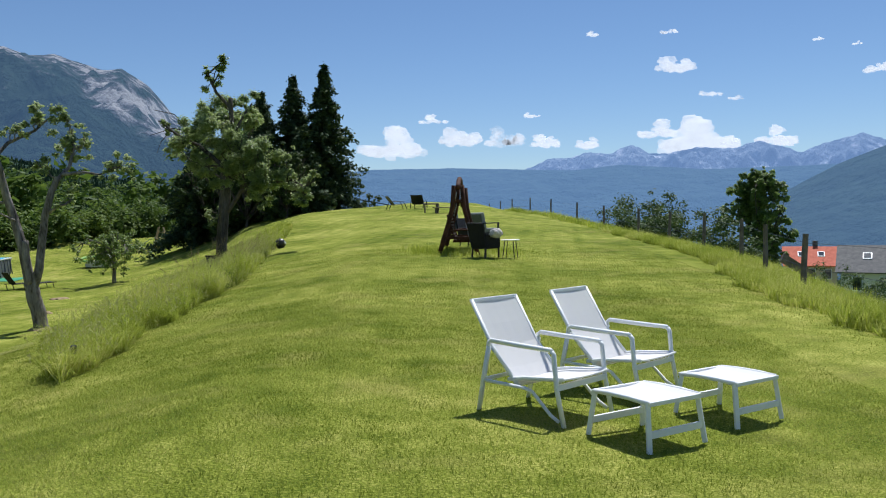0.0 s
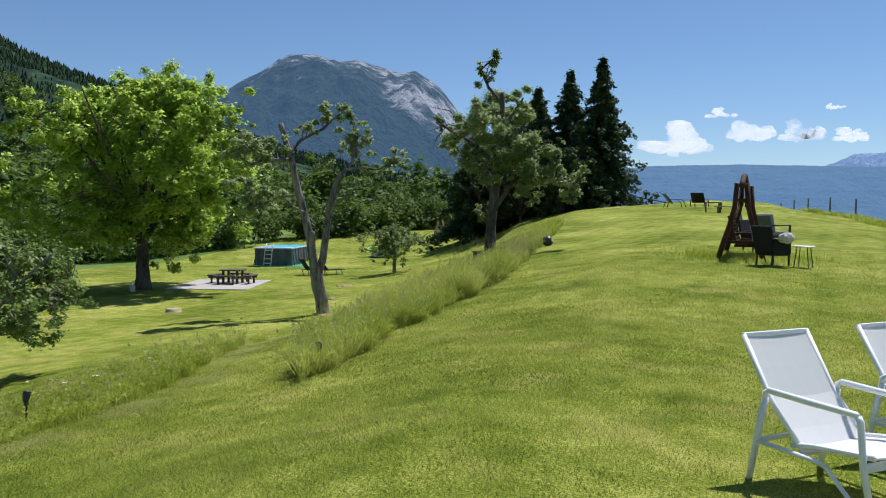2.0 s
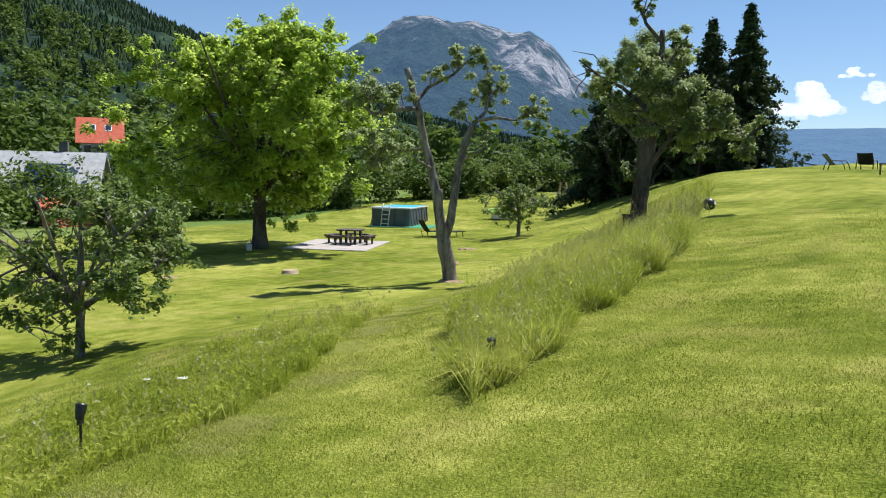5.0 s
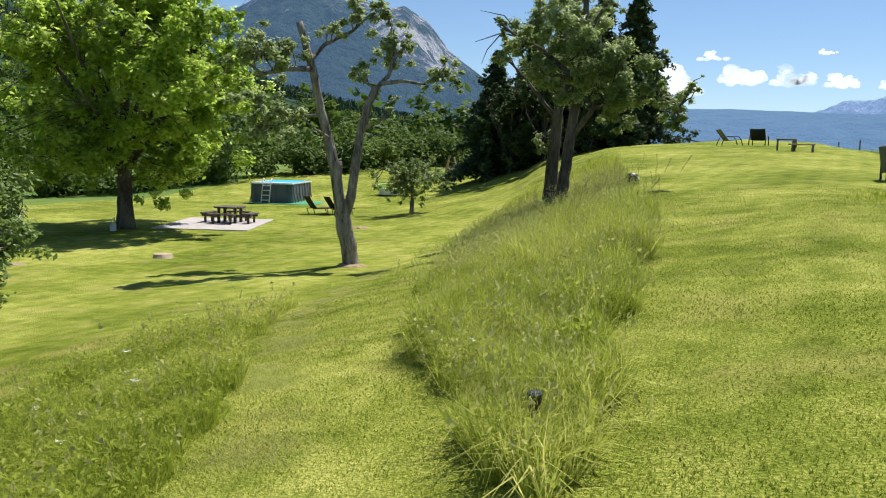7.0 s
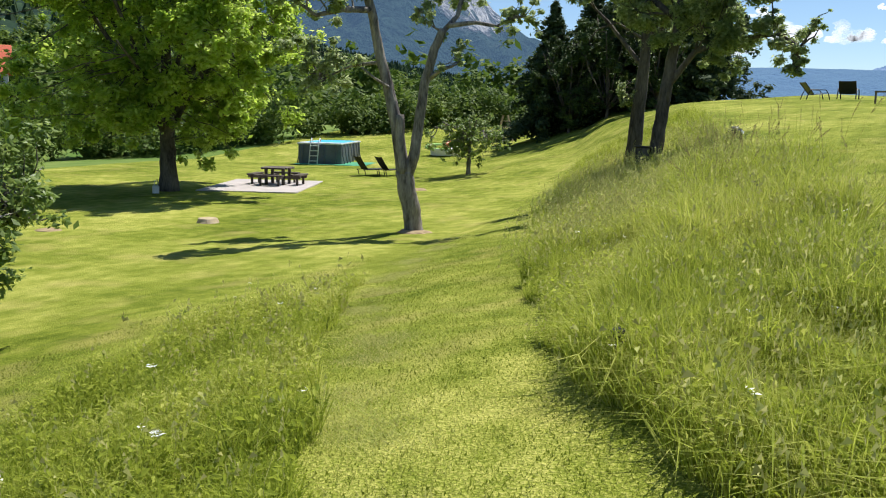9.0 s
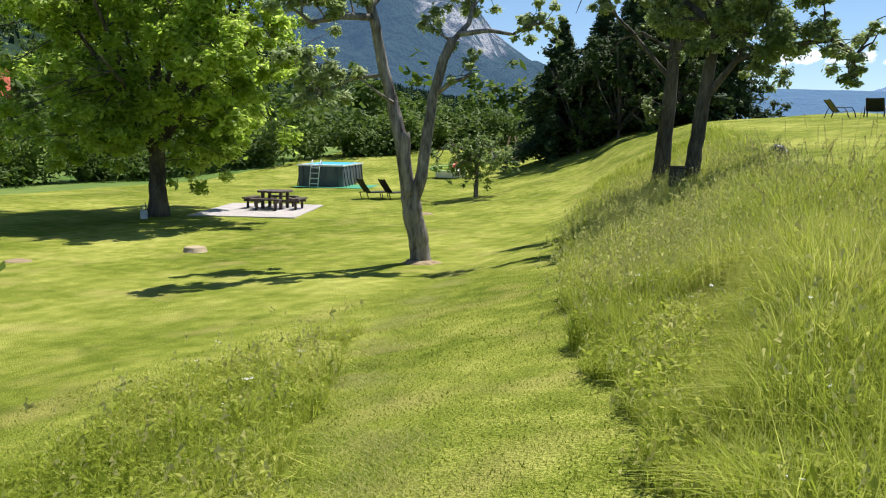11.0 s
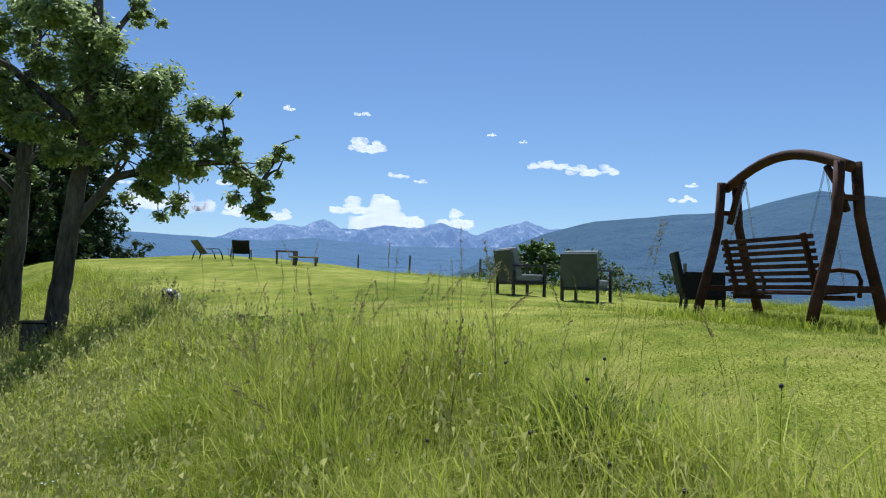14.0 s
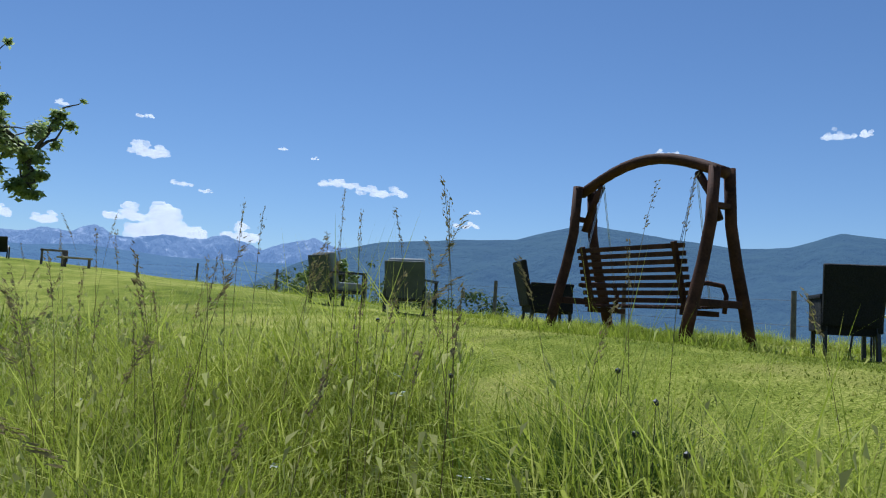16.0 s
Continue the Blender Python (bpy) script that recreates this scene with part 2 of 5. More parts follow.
TILE_GREY = surface("grey_roof_tiles", (0.30, 0.31, 0.32), (0.48, 0.48, 0.48), 2, 0.7, bump=0.4, fine=8)
TILE_DARK = surface("dark_roof_tiles", (0.07, 0.07, 0.075), (0.14, 0.135, 0.13), 2, 0.8, bump=0.4, fine=8)
PLASTER = surface("house_plaster", (0.46, 0.36, 0.27), (0.60, 0.50, 0.40), 0.6, 0.9, bump=0.1, fine=20)
PLASTER_W = surface("white_house_plaster", (0.62, 0.58, 0.52), (0.74, 0.70, 0.64), 0.6, 0.9, bump=0.1, fine=20)
GLASS = surface("dark_window_glass", (0.02, 0.025, 0.03), (0.05, 0.06, 0.07), 2, 0.08, spec=0.8)
SOLAR = surface("solar_panel", (0.015, 0.025, 0.06), (0.03, 0.05, 0.11), 2, 0.15, spec=0.8)
ROADM = surface("pale_road", (0.32, 0.31, 0.30), (0.45, 0.43, 0.41), 0.5, 0.9, fine=10)
# haze colour that the peak and ranges emit, in place of real air
HAZE_GLOW = (0.15, 0.265, 0.48)
PEAKM = distance_material("hazy_rocky_mountain", [(0.022, 0.045, 0.03), (0.03, 0.055, 0.035), (0.10, 0.105, 0.10), (0.40, 0.38, 0.36)], 0.016, HAZE_GLOW, 0.25, (0.46, 0.72), 14, (1, 1, 0.30), (230, 720), (-0.365, 0.130, 0.080, 0.036, 0.5), 110.0)
# dark woods with a faint blue emission for the thin haze before them
HILLM = distance_material("wooded_hill", [(0.006, 0.014, 0.008), (0.018, 0.036, 0.014), (0.05, 0.085, 0.028)], 0.10, HAZE_GLOW, 0.035, (0.36, 0.64), 10)
# both ranges look blue through emitted haze, not through their woods
RANGEM = distance_material("far_hazy_wooded_range", [(0.02, 0.04, 0.045), (0.03, 0.055, 0.05)], 0.01, HAZE_GLOW, 0.60, (0.3, 0.7), 10, relief=60.0)
RANGE_NEAR = distance_material("hazy_wooded_range", [(0.018, 0.038, 0.038), (0.03, 0.055, 0.042)], 0.01, HAZE_GLOW, 0.37, (0.3, 0.7), 10, relief=60.0)
# rock and snow veiled by a pale blue emission that imitates distance haze
SNOWM = distance_material("hazy_snowy_range", [(0.06, 0.08, 0.11), (0.11, 0.13, 0.16), (0.34, 0.35, 0.38)], 0.016, (0.24, 0.38, 0.66), 0.56, (0.42, 0.70), 12, (1, 1, 0.5), relief=80.0)
# cloud whiteness is mostly emission, in place of sunlight scattered inside
CLOUDM = distance_material("cloud", [(0.20, 0.20, 0.20), (0.26, 0.26, 0.26)], 0.01, (0.92, 0.95, 1.0), 0.72, (0.3, 0.7))
thin, blend = CLOUDM.node_tree.nodes.new("ShaderNodeBsdfTransparent"), CLOUDM.node_tree.nodes.new("ShaderNodeMixShader")
puff, gaps, where = CLOUDM.node_tree.nodes.new("ShaderNodeTexNoise"), CLOUDM.node_tree.nodes.new("ShaderNodeMapRange"), CLOUDM.node_tree.nodes.new("ShaderNodeTexCoord")
puff.inputs["Scale"].default_value, puff.inputs["Detail"].default_value, puff.inputs["Roughness"].default_value = 0.007, 8, 0.6
gaps.inputs[1].default_value, gaps.inputs[2].default_value, gaps.inputs[3].default_value, gaps.inputs[4].default_value = 0.30, 0.64, 1.0, 0.40
CLOUDM.node_tree.links.new(where.outputs["Object"], puff.inputs["Vector"])
CLOUDM.node_tree.links.new(puff.outputs[0], gaps.inputs[0])
CLOUDM.node_tree.links.new(gaps.outputs[0], blend.inputs[0])
CLOUDM.node_tree.links.new(CLOUDM.node_tree.nodes["Principled BSDF"].outputs[0], blend.inputs[1])
CLOUDM.node_tree.links.new(thin.outputs[0], blend.inputs[2])
CLOUDM.node_tree.links.new(blend.outputs[0], CLOUDM.node_tree.nodes["Material Output"].inputs["Surface"])


# ---- mesh helpers ----
def raw(name, verts, faces, mat, smooth=False, parent=None):
    """A mesh object out of arrays: verts (n, 3), faces (m, 3) or (m, 4)."""
    verts, faces = np.asarray(verts, np.float32), np.asarray(faces, np.int32)
    me = bpy.data.meshes.new(name)
    k = faces.shape[1]
    me.vertices.add(len(verts))
    me.vertices.foreach_set("co", verts.ravel())
    me.loops.add(faces.size)
    me.loops.foreach_set("vertex_index", faces.ravel())
    me.polygons.add(len(faces))
    me.polygons.foreach_set("loop_start", np.arange(0, faces.size, k, dtype=np.int32))
    me.polygons.foreach_set("use_smooth", np.full(len(faces), smooth))
    me.materials.append(mat)
    me.update(calc_edges=True)
    ob = new(name, me)
    ob.parent = parent
    return ob


def part(name, bm, material, parent=None, label="", smooth=False):
    me = bpy.data.meshes.new(name)
    bmesh.ops.recalc_face_normals(bm, faces=bm.faces)
    for f in bm.faces:
        f.smooth = smooth
    bm.to_mesh(me)
    bm.free()
    me.materials.append(material)
    ob = new(name, me)
    ob.parent = parent
    return tagged(ob, label)


def box(sx, sy, sz, m=Matrix(), bevel=0.0, bm=None):
    """A box of that size about the origin of m, its edges rounded."""
    b = bmesh.new()
    bmesh.ops.create_cube(b, size=1.0, matrix=Matrix.Diagonal((sx, sy, sz, 1)))
    if bevel:
        bmesh.ops.bevel(b, geom=b.edges[:], offset=bevel, segments=2, affect="EDGES", profile=0.7)
    bmesh.ops.transform(b, matrix=m, verts=b.verts)
    return join(bm, b)


def join(bm, b):
    if bm is None:
        return b
    me = bpy.data.meshes.new("tmp")
    b.to_mesh(me)
    b.free()
    bm.from_mesh(me)
    bpy.data.meshes.remove(me)
    return bm


def tube(points, radii, sides=8, bm=None, cap=True):
    """A tapering tube along a line of points."""
    b = bmesh.new()
    pts = [Vector([float(c) for c in p]) for p in points]
    radii = [float(r) for r in radii] if isinstance(radii, (list, tuple)) else [radii] * len(pts)
    rings = []
    ref = Vector((0.31, 0.95, 0.05)).normalized()
    for k, p in enumerate(pts):
        d = (pts[min(k + 1, len(pts) - 1)] - pts[max(k - 1, 0)]).normalized()
        u = d.cross(ref)
        u = (u if u.length > 0.05 else d.cross(Vector((1, 0, 0)))).normalized()
        v = d.cross(u)
        rings.append([b.verts.new(p + radii[k] * (math.cos(a) * u + math.sin(a) * v)) for a in (2 * math.pi * j / sides for j in range(sides))])
    for r0, r1 in zip(rings, rings[1:]):
        for j in range(sides):
            b.faces.new((r0[j], r0[(j + 1) % sides], r1[(j + 1) % sides], r1[j]))
    if cap:
        b.faces.new(rings[0][::-1])
        b.faces.new(rings[-1])
    return join(bm, b)


def bar(a, c, w, h, bevel=0.004, bm=None):
    """A square bar from a to c, w wide and h high."""
    a, c = Vector(a), Vector(c)
    d = c - a
    side = d.cross(Vector((0, 0, 1)))
    side = side.normalized() if side.length > 1e-4 else Vector((1, 0, 0))
    up = side.cross(d).normalized()
    m = Matrix((side, d.normalized(), up)).transposed().to_4x4()
    m.translation = (a + c) / 2
    return box(w, d.length, h, m, bevel, bm)


def lathe(profile, sides=24, bm=None, m=Matrix()):
    b = bmesh.new()
    rings = [[b.verts.new(m @ Vector((r * math.cos(a), r * math.sin(a), z))) for a in (2 * math.pi * j / sides for j in range(sides))] for r, z in profile]
    for r0, r1 in zip(rings, rings[1:]):
        for j in range(sides):
            b.faces.new((r0[j], r0[(j + 1) % sides], r1[(j + 1) % sides], r1[j]))
    b.faces.new(rings[0][::-1])
    b.faces.new(rings[-1])
    return join(bm, b)


def thing(name, m, label, category, group="", kind=""):
    ob = new(name)
    ob.matrix_basis = m
    ob.empty_display_size = 0.2
    return tagged(ob, label, category, group, kind)


# ---- lie of the land ----
def spread(y, ys, vs):
    return np.interp(y, ys, vs)


def crest(y):
    return spread(y, [-40, -10, 0, 10, 16, 20, 24, 33, 53, 60, 75, 92, 110, 140], [-1.2, -0.1, 0, 0.08, 0.25, 0.42, 0.56, 0.86, 1.9, 2.28, 3.0, 3.0, 1.8, -3])


def strip_top(y):
    """x and z of the mown lawn's west edge, where the tall grass begins."""
    return (spread(y, [0, 7, 10, 12.5, 15, 21, 34, 50, 62, 80], [-4.4, -4.5, -4.6, -4.9, -4.95, -5.25, -7.1, -9.1, -10.8, -13]),
            spread(y, [-10, 0, 6, 10, 12.5, 15, 21, 34, 50, 62, 75, 92, 110, 140], [-0.5, -0.35, -0.38, -0.42, -0.33, -0.2, 0.02, 0.34, 1.32, 1.85, 2.25, 2.1, 0.9, -4]))


def path_inner(y):
    return (spread(y, [0, 9, 10.8, 13.8, 15.5, 17.2, 20, 25, 30, 40, 55, 75], [-5.3, -5.1, -5.2, -6.7, -7.45, -8.0, -8.8, -10.0, -11.2, -12.8, -14.5, -17.5]),
            spread(y, [-10, 0, 6, 10.8, 13.8, 15.5, 17.2, 20, 25, 30, 40, 55, 65, 75, 92, 140], [-0.6, -0.45, -0.45, -0.55, -0.68, -0.85, -1.0, -1.2, -1.5, -1.75, -1.75, -0.7, 0.5, 1.5, 1.9, -3]))


def path_outer(y):
    return (spread(y, [0, 6.5, 8.5, 12, 15, 17.7, 21, 30], [-6.0, -6.3, -6.6, -7.6, -9.3, -10.5, -12.0, -14]),
            spread(y, [-10, 0, 6.5, 8.5, 12, 15, 17.7, 21, 30, 45, 60, 75, 92], [-0.7, -0.55, -0.52, -0.6, -0.85, -1.2, -1.5, -1.95, -2.45, -2.2, -1.0, 0.6, 1.2]))


def fence_line(y):
    return (spread(y, [-10, 5, 16.6, 23.5, 28, 33, 38, 46, 53, 62, 71, 80, 91, 102, 130], [5.2, 6.2, 7.25, 8.5, 8.85, 9.0, 9.0, 8.9, 8.6, 8.1, 7.5, 6.7, 5.7, 4.8, 2]),
            spread(y, [-10, 5, 16.6, 23.5, 38, 46, 62, 75, 92, 110, 140], [-0.6, -0.25, 0.0, 0.2, 0.6, 0.95, 1.6, 2.0, 2.0, 1.0, -4]))


def lower(y):
    return spread(y, [-30, 0, 12, 45, 64, 75, 90, 110, 140], [-2.6, -2.6, -2.7, -2.7, -2.65, -1.7, -0.4, 0.1, -2])


def near_land(x, y):
    xe, ze = strip_top(y)
    xi, zi = path_inner(y)
    xo, zo = path_outer(y)
    xo = np.minimum(xo, xi - 1.3)
    xf, zf = fence_line(y)
    h, lo = crest(y), lower(y)
    xs = [np.full_like(x, -150), np.full_like(x, -95), np.full_like(x, -60), np.full_like(x, -44), xo - 7.5, xo, xi, xe, np.full_like(x, -2.0), np.full_like(x, 3.0), xf - 1.5, xf, xf + 6, xf + 30, np.full_like(x, 90)]
    zs = [np.full_like(x, 3), np.full_like(x, -3), lo - 0.8, lo - 0.1, lo, zo, zi, ze, h, h - 0.13, zf + 0.12, zf, zf - 2.2, zf - 12, np.full_like(x, -34)]
    z = np.full_like(x, 3.0)
    for a, b, p, q in zip(xs, xs[1:], zs, zs[1:]):
        t = np.clip((x - a) / np.maximum(b - a, 1e-6), 0, 1)
        z = np.where(x >= a, p + (q - p) * t, z)
    return z


def far_land(x, y):
    z = spread(x, [-4500, -700, -300, -140, -95, -60, 40, 90, 250, 600, 4500], [150, 90, 22, 3, -3, -5, -14, -34, -75, -105, -110])
    return z - np.clip((y - 130) * 0.22, 0, 60) * (x > -300)


def land(x, y):
    """Height of the ground."""
    x, y = np.asarray(x, float), np.asarray(y, float)
    s = sum(near_land(x + dx, y + dy) for dx, dy in ((0, 0), (0.55, 0), (-0.55, 0), (0, 0.9), (0, -0.9))) / 5
    r = np.hypot(x + 12, y - 42)
    t = np.clip((r - 90) / 90, 0, 1)
    bumps = 0.02 * np.sin(x * 1.3 + 0.7 * y) * np.sin(y * 1.1 - 0.4 * x) + 0.035 * np.sin(x * 0.45 + 2) * np.sin(y * 0.37 + x * 0.2)
    return s * (1 - t) + far_land(x, y) * t + bumps


def ground(x, y):
    return float(land(np.array([x]), np.array([y]))[0])


def axis(near0, near1, step, far0, far1):
    a = list(np.arange(near0, near1 + step, step))
    d, v = step, near1
    while v < far1:
        d *= 1.13
        v += d
        a.append(v)
    d, v = step, near0
    while v > far0:
        d *= 1.13
        v -= d
        a.insert(0, v)
    return np.array(a)


gx, gy = axis(-20, 14, 0.3, -4600, 4600), axis(-6, 64, 0.4, -4600, 4600)
GX, GY = np.meshgrid(gx, gy)
GZ = land(GX, GY)
n_, m_ = GX.shape
ii = np.arange(n_ * m_).reshape(n_, m_)
quads = np.stack([ii[:-1, :-1], ii[:-1, 1:], ii[1:, 1:], ii[1:, :-1]], -1).reshape(-1, 4)
soil = raw("ground", np.stack([GX, GY, GZ], -1).reshape(-1, 3), quads, LAWN, True)
soil.data.materials.append(MEADOW)
cx, cy = GX.ravel()[quads[:, 0]], GY.ravel()[quads[:, 0]]
away = ((np.hypot(cx + 12, cy - 42) > 105) | (cx > fence_line(cy)[0] + 1.5) | (cx < -50)).astype(np.int32)
soil.data.polygons.foreach_set("material_index", away)
tagged(soil, "mown grass mound sloping to a lower lawn", "ground", kind="structure")


# ---- distance: ridges, peak, clouds ----
def ridge(name, profile, dist, depth, base, mat, rough, label, seed, steps=260):
    """A chain of hills: skyline heights in degrees over bearings (degrees, left of ahead), its slope falling towards the valley."""
    bs, es = [p[0] for p in profile], [p[1] for p in profile]
    b = np.linspace(min(bs), max(bs), steps)
    e = np.interp(b, sorted(bs), [v for _, v in sorted(zip(bs, es))])
    rows = 60
    f = np.linspace(0, 1, rows)[:, None]
    top = dist * np.tan(np.radians(e))[None, :] + 1.0
    d = dist - depth * (1 - f) + 0 * top
    z = base + (top - base) * (f ** 0.9)
    ang = np.radians(b)[None, :] + 0 * f
    X, Y = -np.sin(ang) * d, np.cos(ang) * d
    out = np.zeros((rows, steps, 3))
    for i in range(rows):
        for j in range(steps):
            p = Vector((X[i, j], Y[i, j], 0)) / (depth * 0.16)
            k = noise.fractal(p + Vector((seed, 0, 0)), 0.9, 2.1, 6)
            w = 1 - abs(noise.noise(p * 0.8 + Vector((0, seed, 3))) * 2) + 0.5 * (1 - abs(noise.noise(p * 2.3 + Vector((5, seed, 3))) * 2)) + 0.3 * (1 - abs(noise.noise(p * 5.1 + Vector((5, seed, 8))) * 2)) - 0.4
            s = math.sin(math.pi * min(1, f[i, 0] * 1.02)) * 0.84 + 0.16
            out[i, j] = (X[i, j], Y[i, j], z[i, j] + rough * (k * 0.7 + w * 0.5 - 0.3) * s)
    back = out[-1].copy()
    back[:, :2] *= 1.12
    back[:, 2] = base
    out = np.concatenate([out, back[None]], 0)
    idx = np.arange((rows + 1) * steps).reshape(rows + 1, steps)
    q = np.stack([idx[:-1, :-1], idx[1:, :-1], idx[1:, 1:], idx[:-1, 1:]], -1).reshape(-1, 4)
    return tagged(raw(name, out.reshape(-1, 3), q, mat, True), label, "mountain", kind="structure")


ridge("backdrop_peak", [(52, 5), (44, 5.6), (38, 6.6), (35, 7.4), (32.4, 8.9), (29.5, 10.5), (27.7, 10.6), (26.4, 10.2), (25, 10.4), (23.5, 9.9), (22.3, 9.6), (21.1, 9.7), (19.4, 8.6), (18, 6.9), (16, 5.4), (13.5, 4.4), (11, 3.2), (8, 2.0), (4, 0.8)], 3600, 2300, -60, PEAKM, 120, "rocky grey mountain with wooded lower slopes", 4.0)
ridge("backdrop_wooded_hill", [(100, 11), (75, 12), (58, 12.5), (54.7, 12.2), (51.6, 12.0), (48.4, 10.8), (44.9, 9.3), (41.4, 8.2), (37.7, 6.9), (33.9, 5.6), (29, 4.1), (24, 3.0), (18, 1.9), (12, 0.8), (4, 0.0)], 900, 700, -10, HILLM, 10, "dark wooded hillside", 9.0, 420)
ridge("backdrop_hazy_range", [(16, 2.6), (9, 3.1), (5.2, 3.3), (-0.7, 3.4), (-5.7, 3.2), (-9, 3.1), (-12.2, 3.4), (-17.7, 3.0), (-22.9, 3.0), (-27, 3.1), (-34, 3.0)], 3900, 1500, -110, RANGEM, 30, "wooded mountain range across the valley, tinted blue by a haze glow", 2.0)
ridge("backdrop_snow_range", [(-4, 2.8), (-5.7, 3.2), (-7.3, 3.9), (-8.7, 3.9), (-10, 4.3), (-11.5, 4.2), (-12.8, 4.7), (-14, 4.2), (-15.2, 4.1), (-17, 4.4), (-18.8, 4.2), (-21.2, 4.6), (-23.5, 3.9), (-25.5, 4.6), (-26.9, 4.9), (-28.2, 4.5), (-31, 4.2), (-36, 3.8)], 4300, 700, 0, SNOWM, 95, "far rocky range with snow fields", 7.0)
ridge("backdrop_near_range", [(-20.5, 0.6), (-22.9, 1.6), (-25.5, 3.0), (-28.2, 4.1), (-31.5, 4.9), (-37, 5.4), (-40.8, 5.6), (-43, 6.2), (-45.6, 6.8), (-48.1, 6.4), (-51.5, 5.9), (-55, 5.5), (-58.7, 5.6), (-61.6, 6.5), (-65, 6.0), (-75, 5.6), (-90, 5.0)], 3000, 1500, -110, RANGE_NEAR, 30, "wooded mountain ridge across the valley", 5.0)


HILL_B = [4, 12, 18, 24, 29, 33.9, 37.7, 41.4, 44.9, 48.4, 51.6, 54.7, 58, 75, 100]
HILL_E = [0, 0.8, 1.9, 3.0, 4.1, 5.6, 6.9, 8.2, 9.3, 10.8, 12, 12.2, 12.5, 12, 11]


def hillside(x, y):
    """Height of the wooded hill's slope."""
    d, a = np.hypot(x, y), np.degrees(np.arctan2(-x, y))
    q = np.clip((d - 200) / 700, 0, 1)
    return -10 + (900 * np.tan(np.radians(np.interp(a, HILL_B, HILL_E))) + 11) * q ** 0.9


def cloud(bearing, elev, width, height, seed):
    rnd = random.Random(seed)
    d = 4400
    c = Vector((-math.sin(radians(bearing)) * math.cos(radians(elev)), math.cos(radians(bearing)) * math.cos(radians(elev)), math.sin(radians(elev)))) * d
    right = Vector((math.cos(radians(bearing)), math.sin(radians(bearing)), 0))
    w, h = d * radians(width), d * radians(height)
    bm = bmesh.new()
    for k in range(int(16 + width * 6)):
        u = rnd.uniform(-0.5, 0.5)
        cap = math.sqrt(max(0.05, 1 - (2 * u) ** 2))
        v = rnd.uniform(0, 1) ** 1.6 * cap * (0.55 + 0.45 * math.sin(u * 9 + seed))
        r = h * rnd.uniform(0.14, 0.36) * (0.40 + 0.60 * cap)
        m = Matrix.Translation(c + right * (u * w) + Vector((0, 0, v * h - h / 2)))
        b = bmesh.new()
        bmesh.ops.create_icosphere(b, subdivisions=3, radius=r, matrix=m @ Matrix.Diagonal((1.35, 1.1, 0.8, 1)))
        for q in b.verts:
            q.co += (q.co - m.translation) * 0.55 * noise.fractal(q.co / (r * 0.9), 0.7, 2, 6)
        join(bm, b)
    return tagged(part("cloud", bm, CLOUDM, smooth=True), "small white fair-weather cumulus cloud", "cloud", "clouds", "structure")


for k, (b_, e_, w_, h_) in enumerate([(3.4, 5.3, 4.2, 1.6), (0.6, 6.8, 2.0, 0.5), (-1.2, 5.8, 2.6, 1.2), (-4.3, 5.6, 2.4, 1.1), (-7.1, 5.3, 1.6, 0.9), (-10.0, 5.1, 1.4, 0.7),
                                      (-14.6, 5.8, 2.6, 0.9), (-17.2, 5.6, 4.4, 2.2), (-22.0, 5.2, 2.2, 1.2), (-15.7, 10.1, 2.3, 1.0), (-6.2, 7.0, 1.0, 0.35), (-18.0, 8.0, 1.4, 0.4), (-15.3, 12.1, 1.2, 0.35),
                                      (-24.4, 10.9, 0.6, 0.28), (-10.3, 12.2, 0.7, 0.35), (-28.4, 9.0, 2.6, 0.8), (-31.3, 8.6, 3.4, 0.8), (-37.3, 6.5, 1.8, 0.45), (-37.9, 7.4, 0.8, 0.3), (-26.6, 10.4, 0.5, 0.22),
                                      (-61.4, 12.8, 1.9, 0.6), (-50.8, 11.8, 1.6, 0.5), (-63.0, 12.8, 0.6, 0.5), (-19.5, 7.6, 0.9, 0.3)]):
    cloud(b_, e_, w_, h_, k + 1)


# ---- trees ----
def leaves(centres, radii, count, size, rng, droop=0.25, hollow=0.55):
    """Leaf quads (folded a little) scattered in clumps; returns verts and faces."""
    centres, radii = np.asarray(centres, float), np.asarray(radii, float)
    if radii.ndim == 1:
        radii = np.stack([radii, radii, radii * 0.8], 1)
    wgt = (radii.prod(1)) ** 0.75
    pick = rng.choice(len(centres), count, p=wgt / wgt.sum())
    d = rng.normal(size=(count, 3))
    d /= np.linalg.norm(d, axis=1)[:, None]
    rad = hollow + (1 - hollow) * rng.random(count) ** 0.7
    rad *= 1 + 0.3 * np.clip(rng.normal(size=count), -2, 2.4)
    c = centres[pick] + d * rad[:, None] * radii[pick]
    nrm = d * 0.5 + rng.normal(size=(count, 3)) * 0.45 + np.array([0, 0, 0.8])
    nrm /= np.linalg.norm(nrm, axis=1)[:, None]
    u = np.cross(nrm, rng.normal(size=(count, 3)))
    u /= np.linalg.norm(u, axis=1)[:, None] + 1e-9
    v = np.cross(nrm, u)
    s = (size * (0.6 + 0.8 * rng.random(count)))[:, None]
    p0, p2 = c - u * s, c + u * s
    p1, p3 = c - v * s * 0.55 - nrm * s * 0.12, c + v * s * 0.55 - nrm * s * 0.12
    verts = np.stack([p0, p1, p2, p3], 1).reshape(-1, 3)
    return verts, np.arange(count * 4).reshape(-1, 4)


